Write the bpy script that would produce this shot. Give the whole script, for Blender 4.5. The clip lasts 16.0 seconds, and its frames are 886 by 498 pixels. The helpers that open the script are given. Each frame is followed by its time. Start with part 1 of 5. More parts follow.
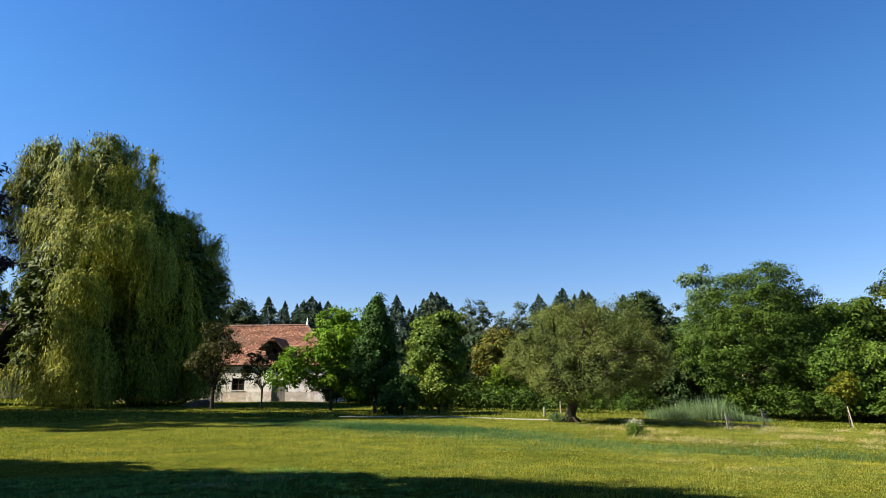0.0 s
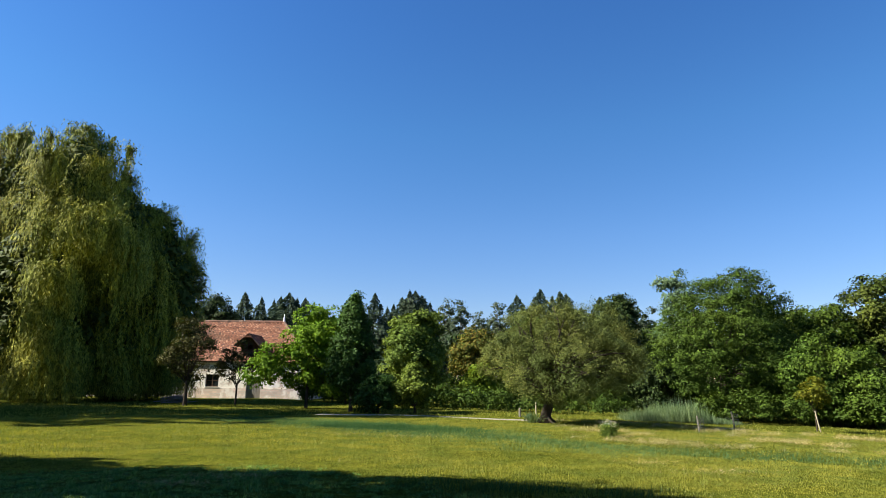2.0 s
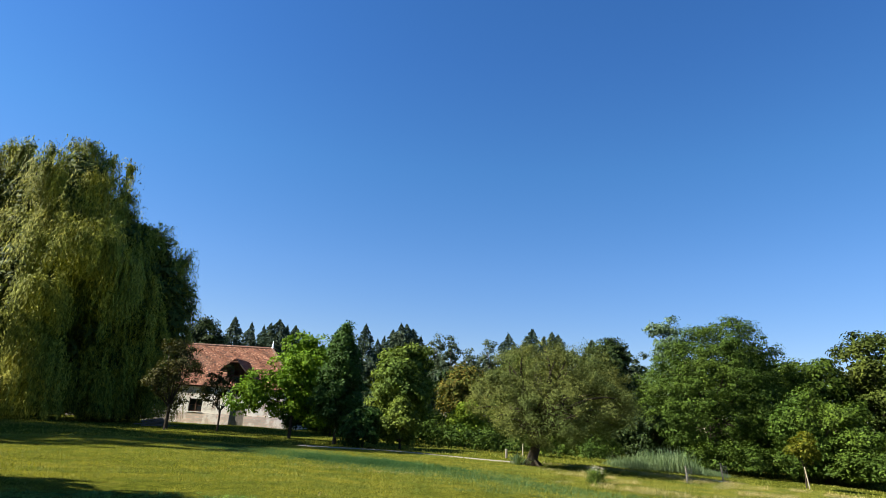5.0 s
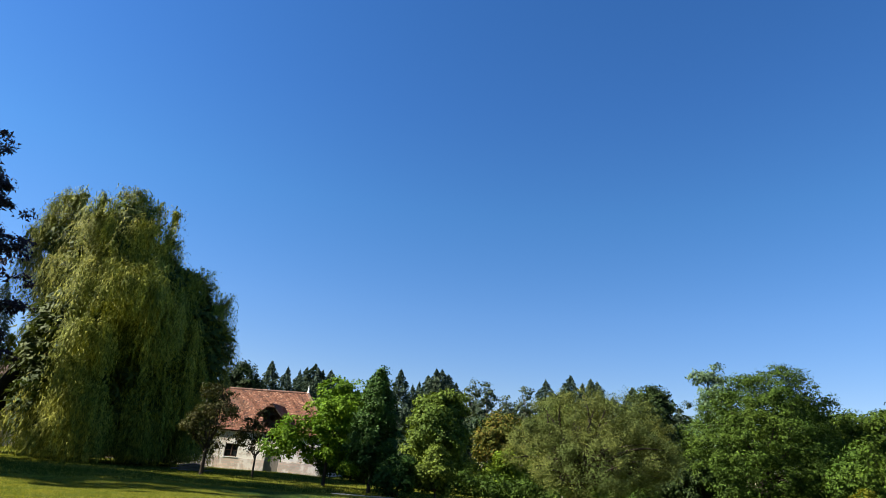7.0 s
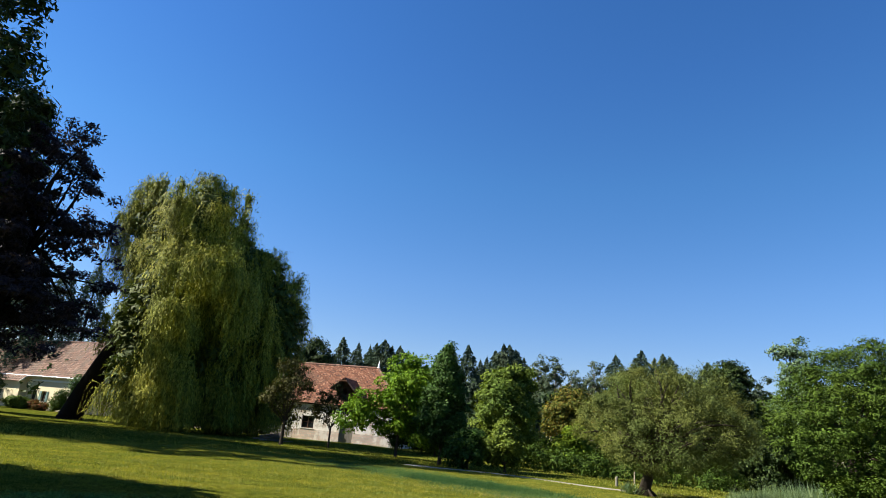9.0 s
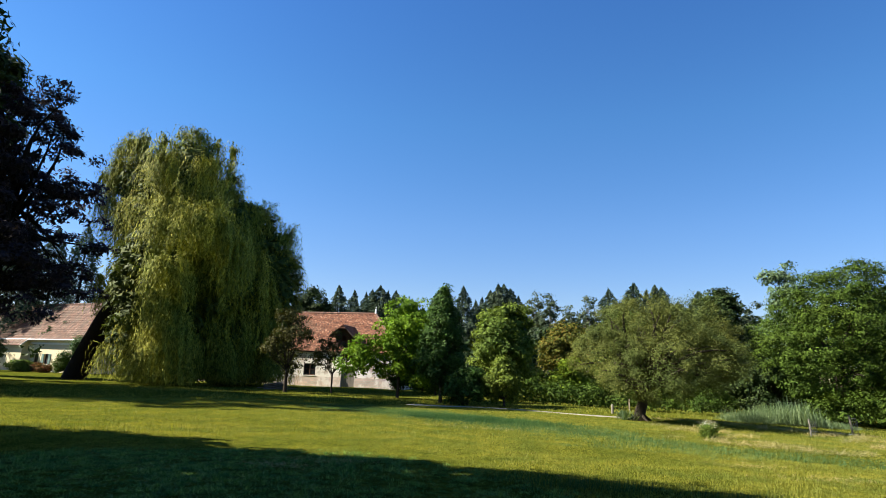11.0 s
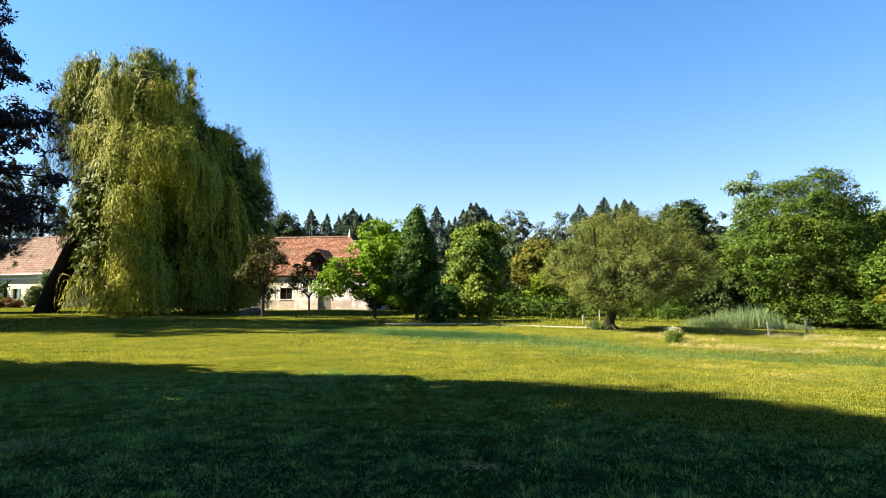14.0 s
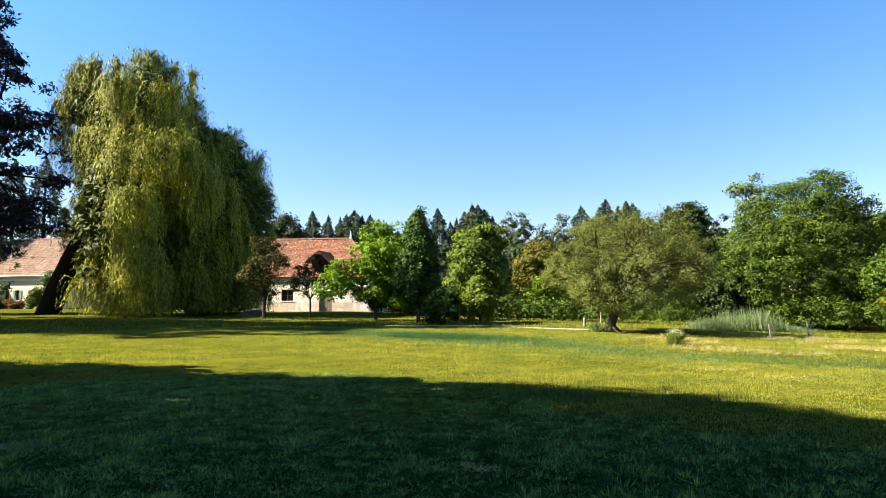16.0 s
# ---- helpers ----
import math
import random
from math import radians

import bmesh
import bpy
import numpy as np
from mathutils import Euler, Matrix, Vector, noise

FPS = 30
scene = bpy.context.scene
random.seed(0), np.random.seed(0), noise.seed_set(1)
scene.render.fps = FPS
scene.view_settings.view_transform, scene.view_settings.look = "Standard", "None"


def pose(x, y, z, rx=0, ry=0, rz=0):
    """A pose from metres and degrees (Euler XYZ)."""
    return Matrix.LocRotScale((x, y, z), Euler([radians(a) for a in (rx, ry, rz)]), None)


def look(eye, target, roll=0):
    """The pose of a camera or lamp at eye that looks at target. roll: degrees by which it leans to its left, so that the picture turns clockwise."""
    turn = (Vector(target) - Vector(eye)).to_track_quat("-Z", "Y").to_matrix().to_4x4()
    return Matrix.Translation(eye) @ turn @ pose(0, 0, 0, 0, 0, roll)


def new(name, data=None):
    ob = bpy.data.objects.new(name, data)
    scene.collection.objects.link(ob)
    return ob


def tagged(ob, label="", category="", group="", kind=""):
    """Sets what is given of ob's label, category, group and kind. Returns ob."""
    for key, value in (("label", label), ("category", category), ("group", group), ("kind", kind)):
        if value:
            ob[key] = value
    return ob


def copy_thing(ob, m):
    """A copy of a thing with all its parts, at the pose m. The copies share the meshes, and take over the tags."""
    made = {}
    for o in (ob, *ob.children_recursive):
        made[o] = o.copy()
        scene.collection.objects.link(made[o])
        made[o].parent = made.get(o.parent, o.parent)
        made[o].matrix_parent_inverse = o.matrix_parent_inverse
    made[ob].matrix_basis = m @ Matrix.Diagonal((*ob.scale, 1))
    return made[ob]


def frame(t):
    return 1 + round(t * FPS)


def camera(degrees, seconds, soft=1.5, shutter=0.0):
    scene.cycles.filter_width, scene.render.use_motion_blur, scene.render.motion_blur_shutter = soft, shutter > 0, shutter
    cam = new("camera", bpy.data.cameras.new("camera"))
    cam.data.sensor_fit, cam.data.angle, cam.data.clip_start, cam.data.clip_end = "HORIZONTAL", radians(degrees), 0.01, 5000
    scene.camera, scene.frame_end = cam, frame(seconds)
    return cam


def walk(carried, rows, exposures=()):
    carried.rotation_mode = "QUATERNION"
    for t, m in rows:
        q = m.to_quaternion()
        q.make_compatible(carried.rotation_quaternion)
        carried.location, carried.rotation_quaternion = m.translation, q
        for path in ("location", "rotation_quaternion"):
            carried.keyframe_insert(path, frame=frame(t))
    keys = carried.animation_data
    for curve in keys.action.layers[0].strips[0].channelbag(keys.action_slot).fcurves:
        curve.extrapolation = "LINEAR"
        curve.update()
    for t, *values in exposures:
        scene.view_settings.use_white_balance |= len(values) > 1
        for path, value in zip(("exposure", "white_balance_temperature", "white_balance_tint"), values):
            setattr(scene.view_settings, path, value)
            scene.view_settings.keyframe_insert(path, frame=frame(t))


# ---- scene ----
# ---- camera: held at eye height, turning where it stands ----
cam = camera(73.05, 16.0, soft=0.6)
EYE = 1.6
TURNS = [  # seconds, yaw, pitch, roll
    (0.0, -3.94, 12.77, 0.01),
    (0.5, -4.71, 13.08, -0.43),
    (1.0, -5.22, 12.78, -0.65),
    (1.5, -5.93, 12.60, -0.75),
    (2.0, -6.12, 12.72, -0.79),
    (2.5, -6.53, 12.85, -0.93),
    (3.0, -6.98, 12.97, -1.26),
    (5.3, -7.02, 16.75, -4.05),
    (5.5, -6.65, 17.26, -4.28),
    (6.0, -6.12, 18.70, -4.40),
    (6.5, -6.40, 18.82, -5.34),
    (7.0, -4.09, 20.10, -4.50),
    (7.5, -2.33, 20.26, -4.41),
    (8.0, -1.49, 21.23, -4.90),
    (8.5, -0.68, 21.03, -4.57),
    (8.7, 1.51, 19.40, -5.90),
    (10.8, 1.95, 13.18, -2.10),
    (11.0, 2.19, 11.85, -2.17),
    (11.5, 2.98, 9.14, -1.99),
    (12.0, 3.26, 8.77, -0.32),
    (12.5, 0.77, 6.22, 0.57),
    (13.0, -1.37, 4.40, 1.33),
    (13.5, -2.05, 4.35, 0.38),
    (14.0, -0.12, 4.27, 0.06),
    (14.5, 0.63, 4.36, -0.03),
    (15.0, 0.23, 4.90, -0.83),
    (15.5, 0.06, 4.33, -0.26),
    (16.0, 0.00, 4.45, 0.00),
]
walk(cam, [(t, pose(0, 0, EYE, 90 + p, r, y)) for t, y, p, r in TURNS],
     exposures=[(0.0, 1.74, 6250, 10), (3.2, 1.74, 6250, 10), (5.3, 1.68, 6200, 10), (8.5, 1.66, 6200, 10), (10.8, 1.8, 6350, 10), (11.5, 1.97, 6450, 10), (12.5, 2.44, 6950, 10), (16.0, 2.44, 6950, 10)])

# ---- light ----
SUN_ELEV, SUN_AZ = 39.0, 268.0      # degrees; the azimuth runs clockwise from +y
world = bpy.data.worlds.new("world")
scene.world = world
world.use_nodes = True
wn = world.node_tree
sky = wn.nodes.new("ShaderNodeTexSky")
sky.sky_type, sky.sun_disc = "NISHITA", False
sky.sun_elevation, sky.sun_rotation = radians(SUN_ELEV), radians(SUN_AZ)
sky.air_density, sky.dust_density, sky.ozone_density = 1.0, 0.08, 3.2
tone = wn.nodes.new("ShaderNodeHueSaturation")
tone.inputs["Saturation"].default_value = 1.24
tone.inputs["Hue"].default_value = 0.5085
wn.links.new(sky.outputs[0], tone.inputs["Color"])
way = wn.nodes.new("ShaderNodeTexCoord")
split = wn.nodes.new("ShaderNodeSeparateXYZ")
wn.links.new(way.outputs["Generated"], split.inputs[0])
haze = wn.nodes.new("ShaderNodeValToRGB")
for place, colour in ((0.12, (0.92, 0.84, 0.86)), (0.24, (1.0, 0.98, 0.97)), (0.4, (0.97, 1.09, 1.04))):
    haze.color_ramp.elements.new(place).color = (*colour, 1)
haze.color_ramp.elements[0].color = (0.86, 0.69, 0.7, 1)
haze.color_ramp.elements[-1].color = (0.93, 1.05, 1.07, 1)
haze.color_ramp.elements[-1].position = 0.55
wn.links.new(split.outputs["Z"], haze.inputs[0])
tint = wn.nodes.new("ShaderNodeMix")
tint.data_type, tint.blend_type = "RGBA", "MULTIPLY"
tint.inputs[0].default_value = 1.0
wn.links.new(tone.outputs[0], tint.inputs[6])
wn.links.new(haze.outputs[0], tint.inputs[7])
wn.links.new(tint.outputs[2], wn.nodes["Background"].inputs[0])
wn.nodes["Background"].inputs[1].default_value = 0.0503
sun_data = bpy.data.lights.new("sun", "SUN")
sun_data.energy, sun_data.angle, sun_data.color = 5.0, radians(0.55), (1.0, 0.92, 0.76)
sun = new("sun", sun_data)
az, el = radians(SUN_AZ), radians(SUN_ELEV)
TO_SUN = Vector((math.sin(az) * math.cos(el), math.cos(az) * math.cos(el), math.sin(el)))
sun.matrix_world = look(TO_SUN * 200, (0, 0, 0))


# ---- materials ----
def material(name):
    m = bpy.data.materials.new(name)
    m.use_nodes = True
    nt = m.node_tree
    return m, nt, nt.nodes["Principled BSDF"]


def node(nt, kind, **values):
    n = nt.nodes.new("ShaderNode" + kind)
    for key, v in values.items():
        n.inputs[key.replace("_", " ")].default_value = v
    return n


def coords(nt, scale=(1, 1, 1), world_space=False):
    mp = node(nt, "Mapping", Scale=scale)
    if world_space:
        nt.links.new(nt.nodes.new("ShaderNodeNewGeometry").outputs["Position"], mp.inputs[0])
    else:
        nt.links.new(nt.nodes.new("ShaderNodeTexCoord").outputs["Object"], mp.inputs[0])
    return mp.outputs[0]


def noise_tex(nt, vec, scale, detail=4.0, rough=0.6):
    n = node(nt, "TexNoise", Scale=scale, Detail=detail, Roughness=rough)
    nt.links.new(vec, n.inputs["Vector"])
    return n.outputs[0]


def ramp(nt, fac, stops):
    r = nt.nodes.new("ShaderNodeValToRGB")
    while len(r.color_ramp.elements) < len(stops):
        r.color_ramp.elements.new(0.5)
    for e, (p, c) in zip(r.color_ramp.elements, stops):
        e.position, e.color = p, (*c, 1)
    nt.links.new(fac, r.inputs[0])
    return r.outputs[0]


def mixed(nt, fac, a, b, mode="MIX"):
    n = nt.nodes.new("ShaderNodeMix")
    n.data_type, n.blend_type = "RGBA", mode
    for sock, v in ((n.inputs[0], fac), (n.inputs[6], a), (n.inputs[7], b)):
        if isinstance(v, (int, float)):
            sock.default_value = v
        elif isinstance(v, tuple):
            sock.default_value = (*v, 1)
        else:
            nt.links.new(v, sock)
    return n.outputs[2]


def bump(nt, bsdf, height, strength, dist=0.02):
    b = node(nt, "Bump", Strength=strength, Distance=dist)
    nt.links.new(height, b.inputs["Height"])
    nt.links.new(b.outputs[0], bsdf.inputs["Normal"])


def leaf_material(name, dark, mid, light, through_light=0.35, gloss=0.5, patch=0.25, drift=1.0):
    """Foliage: each leaf has a tone of its own, whole boughs drift in hue, and light shines through."""
    m, nt, bsdf = material(name)
    rnd = nt.nodes.new("ShaderNodeNewGeometry").outputs["Random Per Island"]
    tone = ramp(nt, rnd, [(0.0, dark), (0.5, mid), (1.0, light)])
    big = noise_tex(nt, coords(nt, (1, 1, 1), True), patch, 2.0)
    shift = ramp(nt, big, [(0.35, (1 - 0.28 * drift, 1 - 0.2 * drift, 1 - 0.2 * drift)), (0.65, (1 + 0.2 * drift, 1 + 0.1 * drift, 1 - 0.05 * drift))])
    col = mixed(nt, 1.0, tone, shift, "MULTIPLY")
    nt.links.new(col, bsdf.inputs["Base Color"])
    bsdf.inputs["Roughness"].default_value = gloss + 0.15
    bsdf.inputs["Specular IOR Level"].default_value = 0.07
    tr = nt.nodes.new("ShaderNodeBsdfTranslucent")
    warm = mixed(nt, 1.0, col, (1.25, 1.2, 0.5), "MULTIPLY")
    nt.links.new(warm, tr.inputs[0])
    mx = nt.nodes.new("ShaderNodeMixShader")
    mx.inputs[0].default_value = through_light
    nt.links.new(bsdf.outputs[0], mx.inputs[1])
    nt.links.new(tr.outputs[0], mx.inputs[2])
    nt.links.new(mx.outputs[0], nt.nodes["Material Output"].inputs[0])
    return m


def rough_material(name, a, b, scale=6.0, stretch=(1, 1, 1), rough=0.9, relief=0.4, fine=8.0, metal=0.0, spec=0.3):
    """A matt surface with stains and grain at two sizes."""
    m, nt, bsdf = material(name)
    v = coords(nt, stretch)
    n1, n2 = noise_tex(nt, v, scale), noise_tex(nt, v, scale * fine)
    col = mixed(nt, n1, a, b)
    col = mixed(nt, 0.5, col, ramp(nt, n2, [(0.3, (0.55, 0.55, 0.55)), (0.7, (1.25, 1.25, 1.25))]), "MULTIPLY")
    nt.links.new(col, bsdf.inputs["Base Color"])
    bsdf.inputs["Roughness"].default_value, bsdf.inputs["Metallic"].default_value = rough, metal
    bsdf.inputs["Specular IOR Level"].default_value = spec
    bump(nt, bsdf, n2, relief)
    return m


def ground_material():
    m, nt, bsdf = material("meadow_soil")
    v = coords(nt, (1, 1, 1), True)
    n1, n2, n3 = noise_tex(nt, v, 0.22, 5), noise_tex(nt, v, 1.7, 6), noise_tex(nt, v, 22.0, 4)
    green = ramp(nt, n2, [(0.3, (0.038, 0.05, 0.007)), (0.6, (0.084, 0.092, 0.012)), (0.8, (0.137, 0.13, 0.02))])
    straw = ramp(nt, n2, [(0.3, (0.076, 0.084, 0.012)), (0.75, (0.182, 0.16, 0.03))])
    col = mixed(nt, ramp(nt, n1, [(0.5, (0, 0, 0)), (0.7, (1, 1, 1))]), green, straw)
    # lawn soil darkens towards the origin; tree shade is partly painted into it
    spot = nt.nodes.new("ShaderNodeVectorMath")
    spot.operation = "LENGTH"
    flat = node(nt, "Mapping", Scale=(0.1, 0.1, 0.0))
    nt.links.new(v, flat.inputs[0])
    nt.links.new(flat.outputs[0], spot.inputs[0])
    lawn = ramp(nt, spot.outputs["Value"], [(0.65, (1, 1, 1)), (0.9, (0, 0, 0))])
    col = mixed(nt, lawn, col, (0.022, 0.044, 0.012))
    col = mixed(nt, 0.75, col, ramp(nt, noise_tex(nt, v, 6.0, 3), [(0.35, (0.4, 0.45, 0.4)), (0.65, (1.35, 1.3, 1.2))]), "MULTIPLY")
    col = mixed(nt, 0.8, col, ramp(nt, n3, [(0.3, (0.45, 0.45, 0.4)), (0.7, (1.3, 1.3, 1.25))]), "MULTIPLY")
    nt.links.new(col, bsdf.inputs["Base Color"])
    bsdf.inputs["Roughness"].default_value = 0.95
    bsdf.inputs["Specular IOR Level"].default_value = 0.0
    bump(nt, bsdf, n3, 0.7, 0.05)
    return m


def tile_material(name, a, b, c, moss):
    """Old plain clay tiles: courses and single tiles of many tones, lichen in patches."""
    m, nt, bsdf = material(name)
    v = coords(nt)
    rnd = nt.nodes.new("ShaderNodeNewGeometry").outputs["Random Per Island"]
    n1, n2 = noise_tex(nt, v, 0.5, 5), noise_tex(nt, v, 9.0, 4)
    tone = ramp(nt, rnd, [(0.0, a), (0.4, b), (0.75, b), (1.0, c)])
    col = mixed(nt, ramp(nt, n1, [(0.5, (0, 0, 0)), (0.72, (0.75, 0.75, 0.75))]), tone, moss)
    col = mixed(nt, 0.6, col, ramp(nt, n2, [(0.3, (0.6, 0.6, 0.6)), (0.7, (1.2, 1.2, 1.2))]), "MULTIPLY")
    nt.links.new(col, bsdf.inputs["Base Color"])
    bsdf.inputs["Roughness"].default_value = 0.85
    bump(nt, bsdf, n2, 0.5)
    return m


def plaster_material(name, clean, worn, amount):
    """Limewashed plaster, flaking off near the ground where the stones show."""
    m, nt, bsdf = material(name)
    v = coords(nt)
    n1, n2 = noise_tex(nt, v, 0.9, 6), noise_tex(nt, v, 14.0, 4)
    br = node(nt, "TexBrick", Scale=1.0)
    br.inputs["Color1"].default_value, br.inputs["Color2"].default_value = (*worn, 1), (worn[0] * 1.35, worn[1] * 1.3, worn[2] * 1.25, 1)
    br.inputs["Mortar"].default_value = (0.5, 0.47, 0.4, 1)
    br.inputs["Brick Width"].default_value, br.inputs["Row Height"].default_value, br.inputs["Mortar Size"].default_value = 0.45, 0.22, 0.03
    br.inputs["Mortar Smooth"].default_value = 0.6
    mp = node(nt, "Mapping", Rotation=(radians(90), 0, 0))
    nt.links.new(v, mp.inputs[0])
    nt.links.new(mp.outputs[0], br.inputs["Vector"])
    fac = ramp(nt, n1, [(amount, (0, 0, 0)), (amount + 0.08, (1, 1, 1))])
    col = mixed(nt, fac, clean, br.outputs[0])
    col = mixed(nt, 0.35, col, ramp(nt, n2, [(0.3, (0.7, 0.68, 0.64)), (0.7, (1.1, 1.1, 1.1))]), "MULTIPLY")
    nt.links.new(col, bsdf.inputs["Base Color"])
    bsdf.inputs["Roughness"].default_value = 0.95
    bump(nt, bsdf, n2, 0.4)
    return m


BARK = rough_material("bark", (0.03, 0.024, 0.018), (0.075, 0.06, 0.045), 3.0, (3, 3, 0.5), relief=0.9, spec=0.05)
BARK_DARK = rough_material("dark_bark", (0.009, 0.008, 0.006), (0.022, 0.018, 0.014), 3.0, (3, 3, 0.5), relief=0.9, spec=0.03)
BARK_GREY = rough_material("grey_bark", (0.09, 0.08, 0.07), (0.2, 0.18, 0.15), 3.0, (3, 3, 0.5), relief=0.8, spec=0.1)
# darker copy of the willow leaf: the crown's inner shade put into colour
WILLOW_SHADED = leaf_material("shaded_willow_leaf", (0.035, 0.05, 0.012), (0.06, 0.085, 0.018), (0.1, 0.125, 0.03), 0.15, 0.5)
WILLOW = leaf_material("willow_leaf", (0.08, 0.092, 0.012), (0.198, 0.212, 0.025), (0.35, 0.35, 0.05), 0.06, 0.5, 0.2, 0.8)
POLLARD = leaf_material("pollard_leaf", (0.053, 0.066, 0.016), (0.093, 0.111, 0.028), (0.163, 0.190, 0.051), 0.12, 0.5, 0.35)
WALNUT = leaf_material("walnut_leaf", (0.057, 0.109, 0.007), (0.092, 0.174, 0.011), (0.161, 0.267, 0.019), 0.18, 0.5)
HORNBEAM = leaf_material("hornbeam_leaf", (0.022, 0.047, 0.010), (0.035, 0.076, 0.015), (0.062, 0.125, 0.027), 0.11, 0.4)
BROAD = leaf_material("broad_leaf", (0.030, 0.052, 0.007), (0.048, 0.084, 0.010), (0.085, 0.138, 0.018), 0.14, 0.5)
OLIVE = leaf_material("olive_leaf", (0.028, 0.039, 0.007), (0.045, 0.063, 0.011), (0.079, 0.107, 0.019), 0.12, 0.5)
ASH = leaf_material("ash_leaf", (0.055, 0.083, 0.014), (0.090, 0.133, 0.021), (0.156, 0.217, 0.036), 0.14, 0.5)
MAPLE = leaf_material("maple_leaf", (0.024, 0.043, 0.005), (0.040, 0.069, 0.009), (0.069, 0.116, 0.016), 0.11, 0.5)
POPLAR = leaf_material("poplar_leaf", (0.056, 0.088, 0.044), (0.09, 0.14, 0.07), (0.155, 0.23, 0.12), 0.11, 0.5)
RUST = leaf_material("rust_leaf", (0.05, 0.066, 0.011), (0.082, 0.1, 0.017), (0.16, 0.118, 0.025), 0.14, 0.5)
LIME = leaf_material("lime_leaf", (0.06, 0.10, 0.009), (0.10, 0.160, 0.012), (0.17, 0.23, 0.02), 0.17, 0.5)
ORCHARD = leaf_material("orchard_leaf", (0.026, 0.028, 0.008), (0.042, 0.045, 0.013), (0.074, 0.073, 0.023), 0.14, 0.5)
BEECH = leaf_material("copper_beech_leaf", (0.014, 0.011, 0.018), (0.026, 0.02, 0.028), (0.05, 0.035, 0.04), 0.12, 0.4)
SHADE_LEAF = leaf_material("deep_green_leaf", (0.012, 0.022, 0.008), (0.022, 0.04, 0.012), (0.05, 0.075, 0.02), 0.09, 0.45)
SPRUCE = leaf_material("spruce_needle", (0.024, 0.042, 0.03), (0.044, 0.068, 0.046), (0.075, 0.102, 0.067), 0.1, 0.6)
PINE = leaf_material("pine_needle", (0.032, 0.05, 0.032), (0.06, 0.083, 0.052), (0.095, 0.118, 0.075), 0.12, 0.6)
REED = leaf_material("reed_blade", (0.070, 0.108, 0.056), (0.114, 0.175, 0.091), (0.198, 0.270, 0.158), 0.3, 0.5)
BLUE_GRASS = leaf_material("blue_grass_blade", (0.044, 0.094, 0.032), (0.076, 0.136, 0.05), (0.115, 0.18, 0.074), 0.3, 0.5)
LUSH_GRASS = leaf_material("lush_grass_blade", (0.024, 0.068, 0.024), (0.044, 0.1, 0.037), (0.078, 0.145, 0.056), 0.3, 0.5)
YOUNG = leaf_material("young_leaf", (0.05, 0.07, 0.008), (0.095, 0.115, 0.012), (0.15, 0.155, 0.02), 0.35, 0.5)
MEADOW = leaf_material("meadow_blade", (0.145, 0.165, 0.03), (0.19, 0.208, 0.039), (0.245, 0.252, 0.056), 0.33, 0.5, 1.0, 1.2)
# the lawn's bluish green puts skylit tree shade into the colour
LAWN = leaf_material("lawn_blade", (0.045, 0.112, 0.032), (0.106, 0.218, 0.063), (0.269, 0.437, 0.146), 0.22, 0.5, 2.6, 1.8)
PALE_GRASS = leaf_material("pale_blade", (0.16, 0.22, 0.09), (0.3, 0.34, 0.17), (0.45, 0.46, 0.28), 0.3, 0.5)
STRAW = leaf_material("straw_blade", (0.2, 0.17, 0.075), (0.32, 0.28, 0.14), (0.46, 0.4, 0.23), 0.3, 0.6)
FLOWER = leaf_material("white_flower", (0.390, 0.390, 0.328), (0.499, 0.499, 0.437), (0.593, 0.593, 0.546), 0.3, 0.6)
RED_FLOWER = leaf_material("red_flower", (0.046, 0.061, 0.015), (0.106, 0.068, 0.023), (0.304, 0.091, 0.061), 0.3, 0.6)
SOIL = ground_material()
GRAVEL = rough_material("gravel", (0.2, 0.18, 0.13), (0.3, 0.28, 0.21), 5.0, relief=0.6, fine=12)
TILES = tile_material("clay_tiles", (0.088, 0.037, 0.023), (0.22, 0.081, 0.04), (0.405, 0.202, 0.114), (0.123, 0.075, 0.046))
TILES_OLD = tile_material("weathered_tiles", (0.059, 0.029, 0.019), (0.148, 0.068, 0.040), (0.237, 0.140, 0.096), (0.096, 0.071, 0.048))
PLASTER = plaster_material("limewash", (0.8, 0.76, 0.68), (0.44, 0.35, 0.28), 0.5)
CREAM = plaster_material("cream_plaster", (0.6, 0.52, 0.34), (0.5, 0.42, 0.29), 0.6)
STONE = plaster_material("rubble_stone", (0.76, 0.69, 0.62), (0.5, 0.39, 0.33), 0.42)
WOOD_DARK = rough_material("dark_boards", (0.03, 0.022, 0.016), (0.08, 0.055, 0.04), 4.0, (4, 4, 0.4))
WOOD_BROWN = rough_material("brown_boards", (0.055, 0.03, 0.02), (0.13, 0.07, 0.045), 4.0, (4, 4, 0.4))
WOOD_GREY = rough_material("grey_boards", (0.13, 0.115, 0.095), (0.24, 0.22, 0.185), 4.0, (4, 4, 0.4))
WOOD_PALE = rough_material("pale_stake", (0.28, 0.23, 0.16), (0.42, 0.36, 0.26), 5.0, (4, 4, 0.4))
SHUTTER = rough_material("shutter_paint", (0.12, 0.2, 0.19), (0.17, 0.26, 0.24), 3.0, rough=0.6)
TRIM = rough_material("white_trim", (0.66, 0.64, 0.58), (0.76, 0.74, 0.68), 2.0, rough=0.7, relief=0.1)
WIRE = rough_material("grey_wire", (0.07, 0.075, 0.075), (0.12, 0.125, 0.125), 6.0, rough=0.6, metal=0.4)
METAL = rough_material("zinc", (0.5, 0.5, 0.5), (0.65, 0.65, 0.65), 3.0, rough=0.45, metal=0.7)
glass, gnt, gb = material("window_glass")
